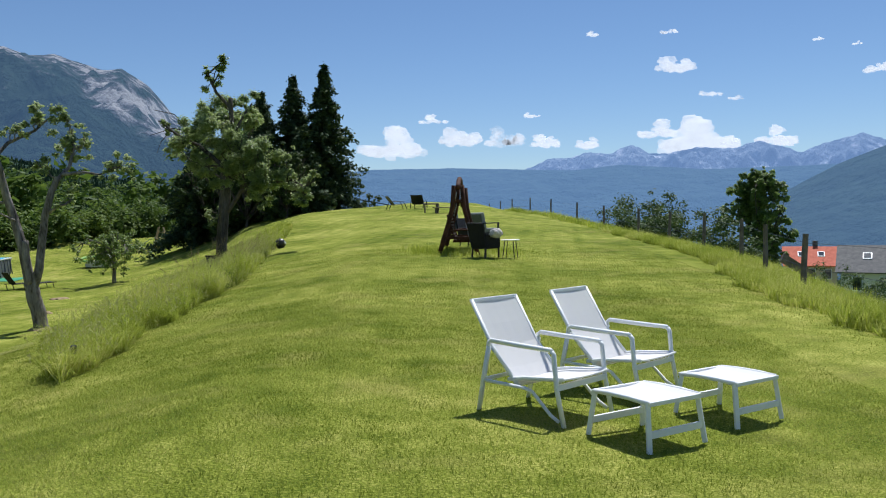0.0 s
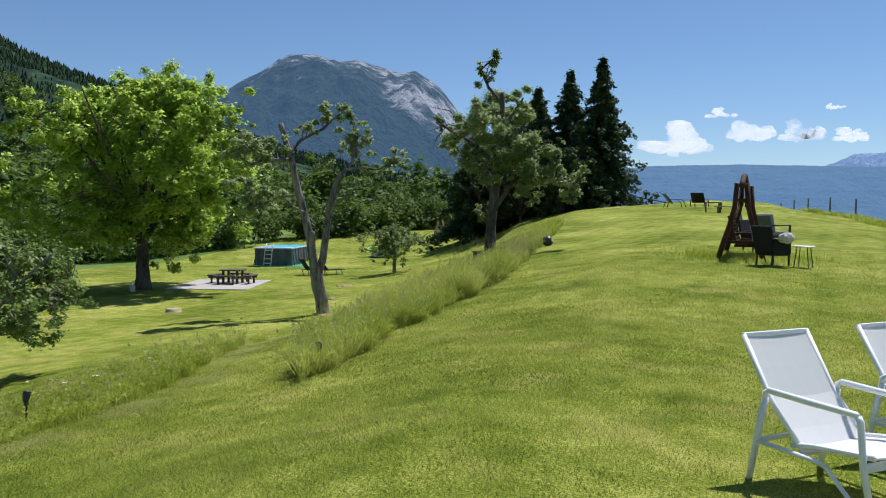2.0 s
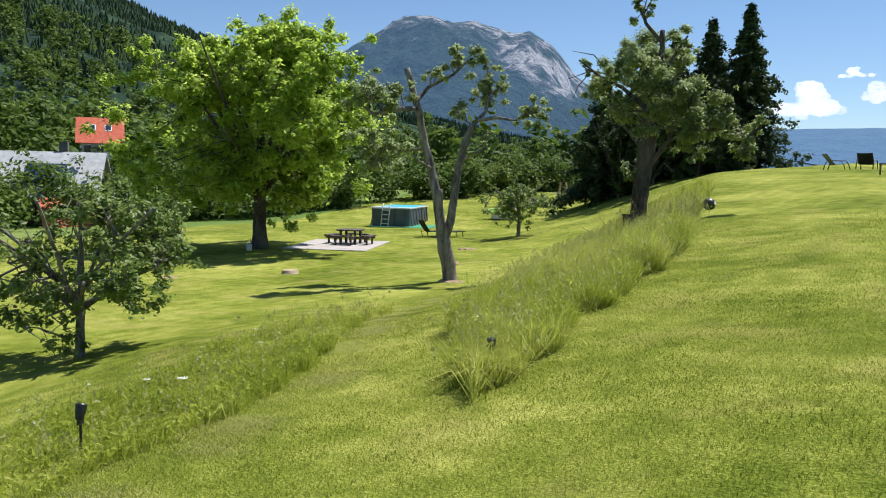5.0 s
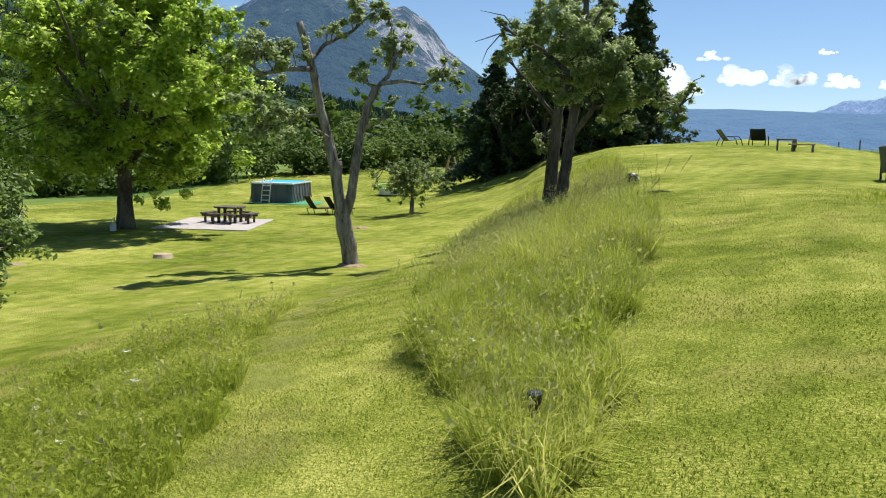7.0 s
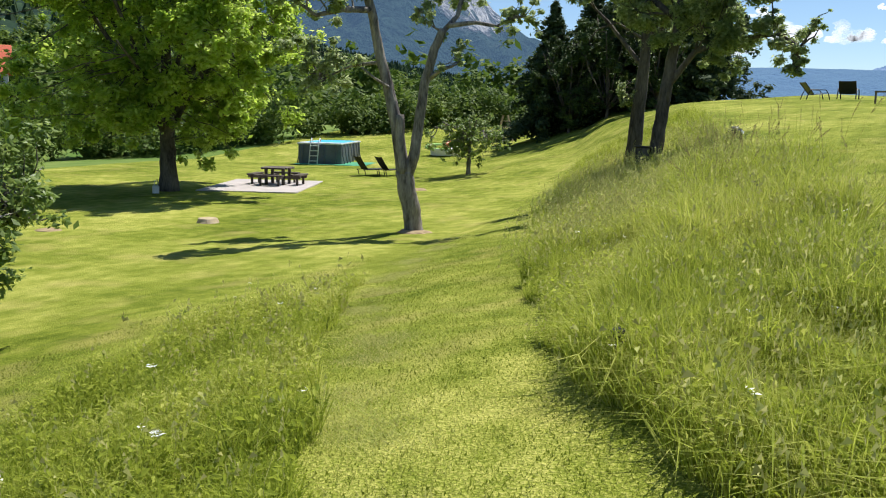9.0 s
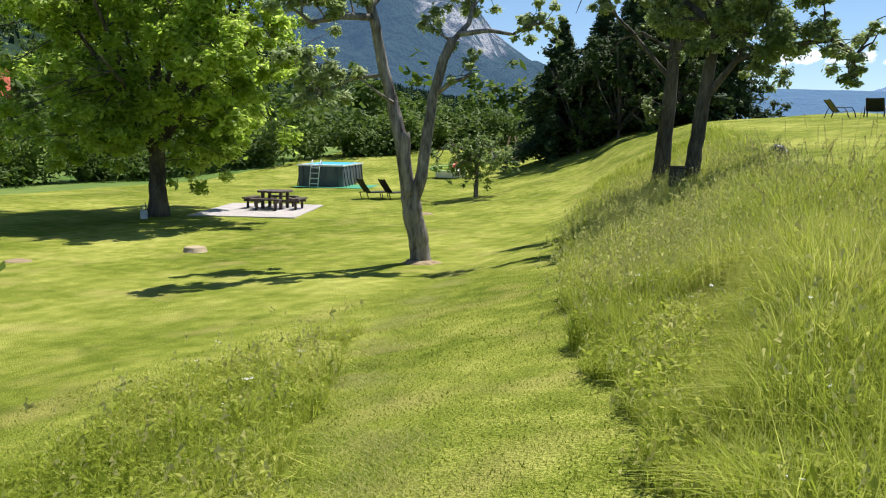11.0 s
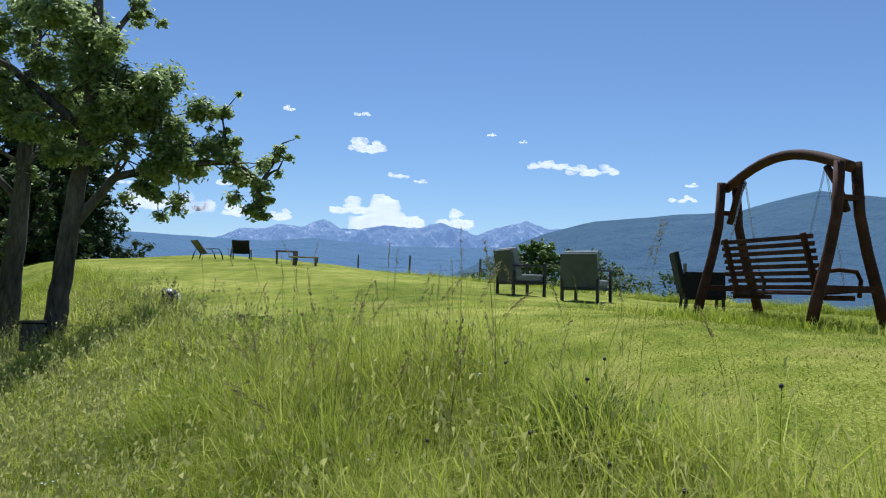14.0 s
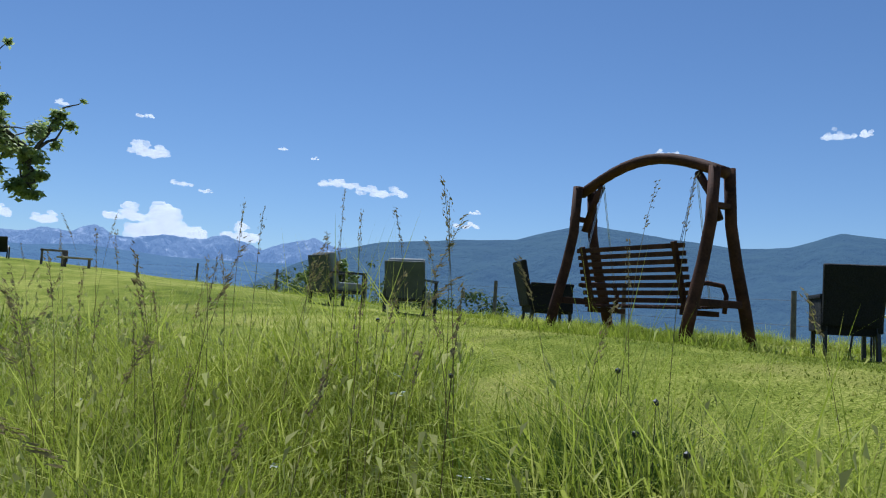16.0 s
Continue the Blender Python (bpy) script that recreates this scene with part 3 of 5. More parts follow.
def wander(a, b, k, wob, rng, sag=0.0):
    """A crooked line from a to b."""
    a, b = np.asarray(a, float), np.asarray(b, float)
    t = np.linspace(0, 1, k)[:, None]
    p = a + (b - a) * t
    off = np.cumsum(rng.normal(size=(k, 3)), 0) * wob / math.sqrt(k)
    off -= off[-1] * t
    p += off * np.sin(t * math.pi) + np.array([0, 0, -sag]) * np.sin(t * math.pi)
    return p


def crooked_tree(name, base, limbs, clumps, count, size, leaf_mat, bark, label, seed, twigs=2, category="tree", hollow=0.35):
    """limbs: (points, r0, r1) about the base; clumps: (centre, radius). Twigs run from the nearest limb into every clump."""
    rng = np.random.default_rng(seed)
    t = thing(name, Matrix.Translation(base), label, category)
    trunk = None
    allp = []
    for pts, r0, r1 in limbs:
        pts = np.asarray(pts, float)
        fine = np.concatenate([np.linspace(p, q, 6)[:-1] for p, q in zip(pts, pts[1:])] + [pts[-1:]])
        fine[1:-1] += rng.normal(size=(len(fine) - 2, 3)) * r0 * 0.035
        rr = np.linspace(r0, r1, len(fine)) * (1 + 0.02 * rng.normal(size=len(fine)))
        if abs(pts[0][2]) < 0.3:
            rr[0] *= 1.25
            rr[1] *= 1.12
        trunk = tube(fine, list(rr), 12 if r0 > 0.12 else 7, trunk)
        allp.append(fine)
    part("trunk", trunk, bark, t, smooth=True)
    allp = np.concatenate(allp)
    cs, rs = [], []
    tw = None
    for c, r in clumps:
        c = np.asarray(c, float)
        for _ in range(twigs):
            near = allp[np.argsort(np.linalg.norm(allp - c - np.array([0, 0, -0.5]), axis=1))[rng.integers(0, 3)]]
            tip = c + np.clip(rng.normal(size=3), -1.2, 1.2) * r * 0.3
            line = wander(near, tip, 6, 0.25 * r, rng)
            tw = tube(line, list(np.linspace(0.032, 0.01, 6)), 5, tw, False)
            for q in line[2:]:
                tip2 = q + np.clip(rng.normal(size=3), -1.5, 1.5) * r * 0.55
                tw = tube(wander(q, tip2, 4, 0.1 * r, rng), [0.014, 0.011, 0.008, 0.004], 4, tw, False)
                cs.append(tip2)
                rs.append(r * rng.uniform(0.18, 0.36))
        cs.append(c)
        rs.append(r * 0.42)
    if tw:
        tagged(part("limb", tw, bark, t), kind="stuff")
    v, f = leaves(cs, np.array(rs), count, size, rng, hollow=hollow * 0.4)
    raw("crown", v, f, leaf_mat, parent=t)
    return t


def side_frame(base, eye):
    d = Vector((base[0] - eye[0], base[1] - eye[1], 0)).normalized()
    return Vector((d.y, -d.x, 0)), d


# old apple tree with two bare trunks
ax, ay = -15.2, 30.9
ar, ad = side_frame((ax, ay), (-3.5, 6.0))
def apl(s, h, d=0.0):
    return tuple(ar * s + ad * d + Vector((0, 0, h)))
limbs = [([apl(0.06, -0.2), apl(-0.04, 0.6), apl(-0.20, 1.3), apl(-0.28, 1.75)], 0.28, 0.25),
         ([apl(-0.27, 1.5), apl(-0.50, 3.0, 0.1), apl(-0.72, 4.0, 0.2), apl(-0.98, 4.9, 0.2), apl(-1.25, 6.2, 0.1), apl(-1.67, 7.6)], 0.20, 0.11),
         ([apl(-0.22, 1.5), apl(0.0, 2.2, -0.1), apl(0.10, 3.0, -0.1), apl(0.26, 4.2, -0.15), apl(0.52, 5.2, -0.2), apl(0.75, 5.7, -0.2)], 0.17, 0.11),
         ([apl(0.70, 5.6, -0.2), apl(1.15, 6.1), apl(1.35, 6.9, 0.2), apl(1.2, 7.3, 0.3)], 0.08, 0.04),
         ([apl(0.85, 5.8, -0.2), apl(1.6, 5.9, -0.4), apl(2.2, 5.8, -0.5), apl(2.7, 6.1, -0.6)], 0.07, 0.03),
         ([apl(-1.35, 6.4), apl(-0.9, 7.0, 0.4), apl(0.0, 7.5, 0.6), apl(0.5, 8.0, 0.6)], 0.08, 0.03),
         ([apl(-1.3, 6.2), apl(-2.0, 6.1, -0.6), apl(-2.7, 5.9, -0.9), apl(-3.3, 6.3, -1.0)], 0.10, 0.03),
         ([apl(-0.30, 1.7, -0.1), apl(-0.40, 2.6, -0.12), apl(-0.42, 3.35, -0.14)], 0.15, 0.12),
         ([apl(-0.95, 4.8, 0.2), apl(-1.8, 4.7, 0.6), apl(-2.7, 4.3, 1.0)], 0.06, 0.02),
         ([apl(-0.75, 4.1), apl(-1.1, 4.3, -0.4), apl(-1.5, 4.6, -0.6)], 0.05, 0.02),
         ([apl(0.3, 4.3, -0.1), apl(0.7, 4.6, -0.5), apl(1.0, 4.7, -0.7)], 0.07, 0.04)]
clumps = [(apl(-3.2, 6.5, -1.0), 0.8), (apl(-2.6, 6.6, -0.6), 0.8), (apl(-2.1, 6.9, -0.3), 0.7), (apl(-2.9, 7.1, -0.6), 0.6), (apl(0.1, 7.9, 0.5), 0.75), (apl(1.0, 8.1, 0.5), 0.65), (apl(-0.6, 7.6, 0.4), 0.5),
          (apl(0.3, 6.4, 0.1), 0.55), (apl(1.1, 7.1, 0.2), 0.75), (apl(1.8, 7.0, 0.1), 0.6), (apl(2.6, 6.2, -0.5), 0.55), (apl(3.1, 6.0, -0.6), 0.5), (apl(-2.3, 4.8, 0.7), 0.75), (apl(-3.0, 5.3, 0.9), 0.8), (apl(-2.9, 4.2, 1.0), 0.6), (apl(1.1, 5.1, -0.5), 0.5), (apl(-3.2, 4.6, 0.6), 0.6)]
crooked_tree("apple_tree", (ax, ay, ground(ax, ay)), limbs, [(c, r * 0.86) for c, r in clumps], 11500, 0.075, APPLE, BARK, "old apple tree with two bare grey trunks and sparse leaves", 11)

# pear tree at the edge of the mound, with its neighbour behind
px_, py_ = -8.64, 31.8
limbs = [([(0, 0, -0.2), (0.12, 0, 1.2), (0.25, 0, 2.4), (0.42, 0.1, 3.9), (0.55, 0.1, 5.5), (0.5, 0.2, 6.8)], 0.20, 0.08),
         ([(0.25, 0, 2.3), (0.9, -0.1, 3.2), (1.9, -0.2, 3.5), (2.9, -0.2, 3.6), (3.5, -0.2, 3.2)], 0.09, 0.03),
         ([(0.42, 0, 4.0), (-0.8, 0.3, 5.0), (-1.6, 0.4, 5.4), (-2.4, 0.5, 6.0)], 0.09, 0.03),
         ([(0.5, 0, 5.2), (1.0, 0.2, 6.1), (1.3, 0.3, 6.6)], 0.07, 0.03),
         ([(0.5, 0.2, 6.4), (0.0, 0, 7.0), (-0.3, 0, 7.7), (0.2, 0, 8.1)], 0.07, 0.03)]
clumps = [((0.6, 0, 5.0), 1.2), ((1.4, 0.3, 4.4), 1.0), ((-0.6, 0.4, 4.5), 1.0), ((0.9, -0.6, 4.1), 0.7), ((-0.9, -0.2, 4.2), 0.6), ((1.9, -0.2, 3.7), 0.65), ((2.6, -0.2, 3.9), 0.55), ((2.9, -0.2, 3.4), 0.55), ((3.4, -0.2, 3.2), 0.42), ((3.3, -0.2, 2.7), 0.35), ((2.7, -0.2, 4.5), 0.35), ((1.7, 0, 5.0), 0.8), ((0.2, 0.2, 6.0), 0.9), ((-1.3, 0.3, 5.2), 0.6), ((-2.2, 0.5, 5.9), 0.3), ((1.2, 0.3, 6.4), 0.4), ((0.2, 0, 7.9), 0.5), ((-0.2, 0, 7.5), 0.35), ((1.5, -0.2, 3.0), 0.45), ((3.7, -0.2, 3.9), 0.3)]
crooked_tree("pear_tree", (px_, py_, ground(px_, py_)), limbs, [(c, r * 1.02) for c, r in clumps], 56000, 0.050, PEAR, BARK_DARK, "old pear tree with a leaning dark trunk at the mound's edge", 12)
qx, qy = -9.85, 36.3
limbs = [([(0, 0, -0.2), (0.1, 0, 1.6), (0.22, 0, 3.4), (0.3, 0.1, 5.5), (0.4, 0.1, 7.4)], 0.27, 0.08),
         ([(0.2, 0, 3.2), (-1.0, 0.2, 4.6), (-1.8, 0.3, 5.4)], 0.08, 0.03), ([(0.25, 0, 4.6), (1.2, 0.4, 5.8), (1.7, 0.4, 6.6)], 0.08, 0.03),
         ([(0.3, 0, 5.0), (-0.8, 0.1, 6.0), (-2.0, 0.2, 6.3), (-3.0, 0.2, 6.0)], 0.06, 0.01), ([(-1.2, 0.1, 6.1), (-1.9, 0.1, 6.9), (-2.8, 0.1, 7.1)], 0.035, 0.008), ([(-2.0, 0.2, 6.3), (-2.5, 0.1, 5.7), (-2.7, 0.1, 5.2)], 0.025, 0.008), ([(0.25, 0, 4.0), (-0.7, 0, 4.6), (-1.3, 0, 4.4), (-1.6, 0, 4.0)], 0.045, 0.01)]
clumps = [((0.2, 0, 7.4), 1.1), ((-0.8, 0.2, 6.5), 0.9), ((1.3, 0.2, 6.4), 0.9), ((0.3, 0.4, 5.6), 0.8), ((-1.8, 0.3, 5.9), 0.5), ((-0.45, 0, 2.6), 0.35), ((-0.3, 0, 2.1), 0.35), ((0.8, 0.2, 4.6), 0.6)]
crooked_tree("pear_tree", (qx, qy, ground(qx, qy)), limbs, clumps, 28000, 0.052, PEAR, BARK_DARK, "upright old fruit tree with a dark trunk, beside the leaning one", 13)


def broad_tree(name, x, y, height, width, trunk_h, trunk_r, count, size, leaf_mat, bark, label, seed, low=0.15, z=None):
    """A full round-crowned tree: trunk, rising limbs and an uneven crown of leafy clumps with gaps."""
    rng = np.random.default_rng(seed)
    limbs = [([(0, 0, -0.2), (0.05, 0, trunk_h), (0.0, 0.1, height * 0.45), (0.1, 0, height * 0.8)], trunk_r, trunk_r * 0.25)]
    clumps = []
    for k in range(11):
        a = 2.4 * k + rng.uniform(-0.3, 0.3)
        h0, up = trunk_h * rng.uniform(0.9, 1.8), rng.uniform(0.25, 0.8)
        ex, ez = width * 0.38 * rng.uniform(0.7, 1), trunk_h + (height - trunk_h) * up
        limbs.append(([(0, 0, h0), (ex * 0.5 * math.cos(a), ex * 0.5 * math.sin(a), (h0 + ez) * 0.52), (ex * math.cos(a), ex * math.sin(a), ez)], trunk_r * 0.38, 0.03))
    many = 190 if height > 12 else 46
    for k in range(many):
        a, q = rng.uniform(0, 6.283), k / (many + 5)
        hz = trunk_h * 0.9 + (height - trunk_h) * (low * 0.3 + (1 - low * 0.3) * q ** 0.9) * 0.90
        prof = math.sin(math.pi * (0.22 + 0.72 * q)) ** 0.7
        rr = width / 2 * prof * rng.uniform(0.35, 1.0) * (0.82 + 0.25 * math.sin(3 * a + seed))
        clumps.append(((rr * math.cos(a), rr * math.sin(a), hz), width * rng.uniform(0.085, 0.14) * (0.8 if height > 10 else 1)))
    return crooked_tree(name, (x, y, ground(x, y) if z is None else z), limbs, clumps, count, size, leaf_mat, bark, label, seed, 1, hollow=0.35)


broad_tree("maple_tree", -30.7, 39.2, 13.0, 15.4, 2.3, 0.42, 105000, 0.12, MAPLE, BARK_DARK, "large maple tree in full bright green leaf", 21)
broad_tree("fruit_tree", -16.5, 16.0, 4.1, 5.6, 0.9, 0.11, 13000, 0.06, ORCHARD, BARK, "young spreading fruit tree above the tall grass", 22)
broad_tree("fruit_tree", -21.6, 53.9, 3.6, 5.8, 1.3, 0.13, 8500, 0.075, ORCHARD, BARK, "small fruit tree on the lower lawn", 23)
broad_tree("poplar_tree", 42.5, 111.0, 17.0, 10.5, 1.2, 0.4, 52000, 0.24, ORCHARD, BARK_DARK, "dense upright broadleaf tree below the slope", 24, z=-8.0)


def fir(x, y, height, width, seed, label="tall dark spruce at the lawn's end"):
    rng = np.random.default_rng(seed)
    t = thing("fir_tree", Matrix.Translation((x, y, ground(x, y))), label, "tree", "dark spruces")
    part("trunk", tube([(0, 0, -0.2), (0, 0, height * 0.5), (0, 0, height * 0.98)], [0.22, 0.14, 0.02], 8), BARK_DARK, t)
    cs, rs, tw = [], [], None
    tiers = int(height * 2.6)
    for k in range(tiers):
        q = k / tiers
        z = 0.6 + (height - 0.7) * q
        reach = (width / 2 * (1 - q) ** 0.92 + 0.10) * (1.12 if k % 3 else 0.82)
        for j in range(9 if q < 0.7 else 6):
            a = 6.283 * j / (9 if q < 0.7 else 6) + k * 0.7 + rng.uniform(-0.2, 0.2)
            rr = reach * rng.uniform(0.5, 1.2)
            zb = z + rng.uniform(-0.35, 0.35)
            tipz = zb - rng.uniform(0.05, 0.55) * rr
            for s in np.linspace(0.2, 1, 6):
                cs.append((rr * s * math.cos(a), rr * s * math.sin(a), zb + (tipz - zb) * s - 0.05 * rr * s * s))
                k2 = 0.20 + 0.07 * rr
                rs.append((k2 * 1.1, k2 * 1.1, 0.34))
    v, f = leaves(np.array(cs), np.array(rs), 30000, 0.17, rng, hollow=0.1)
    raw("crown", v, f, NEEDLE, parent=t)


for k, (x, y, h, w) in enumerate([(-10.6, 75, 13.2, 7.8), (-13.6, 76, 12.6, 7.6), (-12.0, 72, 7.5, 6.0), (-16.4, 75, 11.4, 8.2), (-19.0, 75.5, 11.0, 8.2), (-21.8, 74, 10.2, 8.0), (-17.2, 79, 12.0, 8.0)]):
    fir(x, y, h, w, 40 + k)
for k, (x, y, h, w) in enumerate([(-16.8, 70.5, 9.2, 7.4), (-13.2, 69.5, 6.6, 5.4), (-19.8, 71.5, 8.4, 6.6)]):
    broad_tree("broadleaf_tree", x, y, h, w, 0.5, 0.14, 16000, 0.11, SCRUB, BARK_DARK, "dark green broadleaf tree in front of the spruces", 60 + k)


# ---- woods and hedges behind the lower lawn ----
def thicket(name, spots, count, size, mat, label, seed, kind="stuff"):
    rng = np.random.default_rng(seed)
    cs, rs = [], []
    for x, y, r, h in spots:
        g = ground(x, y)
        if math.hypot(x, y) > 200 and x < 0:
            g = max(g, float(hillside(np.array([x]), np.array([y]))[0]) - 1)
        for _ in range(9):
            a, q = rng.uniform(0, 6.283), rng.random()
            cs.append((x + r * 0.7 * math.cos(a) * rng.random(), y + r * 0.7 * math.sin(a) * rng.random(), g + h * (0.12 + 0.78 * q)))
            k = r * rng.uniform(0.25, 0.45) * (1.1 - 0.5 * q)
            rs.append((k, k, k * 0.8))
    v, f = leaves(np.array(cs), np.array(rs), count, size, rng, hollow=0.55)
    return tagged(raw(name, v, f, mat), label, "bushes", kind=kind)


rng = np.random.default_rng(5)
spots = []
for k in range(150):
    u = k / 149
    x = -66 + 52 * u + rng.uniform(-3, 3)
    y = 34 + 88 * u ** 0.8 + rng.uniform(-3, 3)
    x -= 4.0
    spots.append((x, y, rng.uniform(2.0, 4.2), rng.uniform(2.5, 6.5) * (1.15 - 0.5 * u)))
for k in range(70):
    spots.append((rng.uniform(-100, -58), rng.uniform(20, 60), rng.uniform(3, 5), rng.uniform(3, 7)))
thicket("hedge", spots, 90000, 0.24, WOODS, "mixed hedge and bushes round the lower lawn", 6)
spots = []
for k in range(700):
    a, d = radians(rng.uniform(11, 64)), rng.uniform(125, 460)
    x, y = -math.sin(a) * d, math.cos(a) * d
    spots.append((x, y, rng.uniform(4, 8), rng.uniform(8, 15)))
thicket("woodland", spots, 150000, 0.8, WOODS, "distant mixed woodland on the slope", 7)
spots = [(13.0 + rng.uniform(-1.0, 4), y, rng.uniform(1.2, 2.4), rng.uniform(2.6, 4.6)) for y in np.linspace(44, 66, 22)]
spots += [(30 + rng.uniform(-4, 14), y, rng.uniform(2, 3.5), rng.uniform(4, 7)) for y in np.linspace(55, 130, 22)]
thicket("hedge", spots, 60000, 0.10, SCRUB, "dark bushes on the slope below the fence", 8)
spots = [(rng.uniform(2.0, 13), rng.uniform(104, 116), rng.uniform(0.7, 1.4), rng.uniform(2.0, 3.4)) for k in range(16)]
thicket("hedge", spots, 8000, 0.14, NEEDLE, "dark conifer bushes beyond the crest", 9)


# conifers on the far hillside
n = 20000
a, d = np.radians(rng.uniform(4, 98, n)), 330 + 570 * rng.random(n) ** 0.8
x, y = -np.sin(a) * d, np.cos(a) * d
z = hillside(x, y) - 3
h, w = rng.uniform(5, 10, n), rng.uniform(1.9, 3.6, n)
turn = rng.uniform(0, 6.28, n)
ring = np.stack([np.stack([x + w * np.cos(turn + k * 1.2566), y + w * np.sin(turn + k * 1.2566), z], 1) for k in range(5)] + [np.stack([x, y, z + h], 1)], 1)
k = np.arange(n)[:, None] * 6
f = np.concatenate([k + np.array([j, (j + 1) % 5, 5]) for j in range(5)])
tagged(raw("conifer_forest", ring.reshape(-1, 3), f, HILLTREE), "far dark conifer forest on the hillside", "forest", kind="stuff")

# ---- grass ----
def blades(x, y, h, w, rng, lean=0.5, segs=1):
    """Grass blades as bent strips standing on the ground."""
    n = len(x)
    z = land(x, y) - 0.01
    a, b = rng.uniform(0, 6.283, n), rng.uniform(0, 6.283, n)
    wx, wy = np.cos(a) * w / 2, np.sin(a) * w / 2
    lx, ly = np.cos(b) * h * lean * rng.random(n), np.sin(b) * h * lean * rng.random(n)
    if segs == 1:
        v = np.stack([np.stack([x - wx, y - wy, z], 1), np.stack([x + wx, y + wy, z], 1), np.stack([x + lx, y + ly, z + h], 1)], 1)
        return v.reshape(-1, 3), np.arange(3 * n).reshape(-1, 3)
    v = np.stack([np.stack([x - wx, y - wy, z], 1), np.stack([x + wx, y + wy, z], 1),
                  np.stack([x + wx * 0.8 + lx * 0.3, y + wy * 0.8 + ly * 0.3, z + h * 0.55], 1), np.stack([x - wx * 0.8 + lx * 0.3, y - wy * 0.8 + ly * 0.3, z + h * 0.55], 1),
                  np.stack([x + lx, y + ly, z + h * (0.97 - 0.42 * np.hypot(lx, ly) / np.maximum(h, 0.01))], 1)], 1).reshape(-1, 3)
    k = np.arange(n)[:, None] * 5
    f = np.concatenate([k + np.array([0, 1, 2]), k + np.array([0, 2, 3]), k + np.array([3, 2, 4])])
    return v, f


def tall_mask(x, y):
    """1 where the grass is left unmown."""
    xe, xi, xo, xf = strip_top(y)[0], path_inner(y)[0], path_outer(y)[0], fence_line(y)[0]
    wob = 0.12 * np.sin(y * 2.1 + x) + 0.08 * np.sin(y * 5.3)
    upper = (x < xe + wob) & (x > xi + wob * 0.7) & (y > 10.45 + 0.3 * np.sin(x * 7)) & (y < 48)
    xo2 = xo - 0.05 + wob * 0.6
    low = (np.sin(x * 977.0 + y * 613.0) > -0.05) & (x < xo2) & (x > xo2 - spread(y, [-4, 6, 12, 18, 21.5], [5.4, 4.2, 3.0, 2.0, 0.2])) & (y < 21.5) & (y > -6)
    fence = (x > xf - 1.1 + wob) & (x < xf + 3.5) & (y < 105)
    return upper | low | fence


rng = np.random.default_rng(77)


def scatter(n, x0, x1, y0, y1, keep):
    x, y = rng.uniform(x0, x1, n), rng.uniform(y0, y1, n)
    k = keep(x, y)
    return x[k], y[k]


def clump_height(x, y):
    return 0.78 + 0.42 * np.sin(x * 2.3 + np.sin(y * 1.7) * 2) * np.sin(y * 1.9 + 1.3 * np.sin(x)) + 0.2 * np.sin(x * 7.1 + y * 5.3)


sets = []
x, y = scatter(1000000, -14.5, -4, -2, 24, tall_mask)
h = (0.26 + 0.42 * rng.random(len(x)) ** 1.3) * clump_height(x, y)
h = np.where((y > 13) & (x > path_inner(y)[0] + 0.25), h * 1.12 + 0.06, h)
h = np.where((y < 12.6) & (x > path_outer(y)[0]), h * 1.1 + 0.08, h)
h = np.where((np.abs(x + 7.5) < 0.8) & (y > 14.2) & (y < 19.4), np.minimum(h, 0.26 + 1.0 * np.clip(np.abs(x + 7.5) - 0.3, 0, 1)), h)
h = np.where((y > 17) & (x > strip_top(y)[0] - 1.6), h * 1.15 + 0.10, h)
h = np.where(x < path_outer(y)[0], h * 0.60, h)
sets.append((x, y, h, 0.0035 + 0.0045 * rng.random(len(x)) ** 2))
x, y = scatter(150000, -14, -5, 24, 48, tall_mask)
sets.append((x, y, (0.38 + 0.42 * rng.random(len(x))) * clump_height(x, y), 0.014 + 0.008 * rng.random(len(x))))
x, y = scatter(520000, 4, 13, 2, 40, lambda x, y: tall_mask(x, y) & (x > 3.5))
sets.append((x, y, (0.16 + 0.34 * rng.random(len(x))) * clump_height(x, y), 0.005 + 0.006 * rng.random(len(x))))
x, y = scatter(70000, 4, 13, 40, 105, lambda x, y: tall_mask(x, y) & (x > 3.5))
sets.append((x, y, (0.2 + 0.35 * rng.random(len(x))) * clump_height(x, y), 0.016 + 0.012 * rng.random(len(x))))
x, y = rng.normal(0.55, 0.75, 9000), rng.normal(25.0, 0.95, 9000)
sets.append((x, y, 0.06 + 0.20 * rng.random(len(x)) ** 1.5, 0.006 + 0.006 * rng.random(len(x))))
x, y, h, w = (np.concatenate(q) for q in zip(*sets))
wild = rng.random(len(x)) < 0.55
v, f = blades(x, y, np.where(wild, h * 0.8, h), w * np.where(wild, 1.9, 1.0), rng, np.where(wild, 1.6, 0.85), 2)
tagged(raw("tall_grass", v, f, TALL), "tall unmown meadow grass in strips along the bank", "grass", kind="stuff")

# small broad leaves and clover among the blades
x, y = scatter(420000, -14, -4, 2, 30, tall_mask)
q = rng.random(len(x))
top = np.where((np.abs(x + 7.5) < 0.8) & (y > 14.2) & (y < 19.4), 0.18, 0.36 * clump_height(x, y) * np.where(x < path_outer(y)[0], 0.6, 1.0))
c = np.stack([x, y, land(x, y) + 0.03 + top * (0.25 + 0.75 * q)], 1)
u = rng.normal(size=c.shape) * np.array([1, 1, 0.7])
u /= np.linalg.norm(u, axis=1)[:, None]
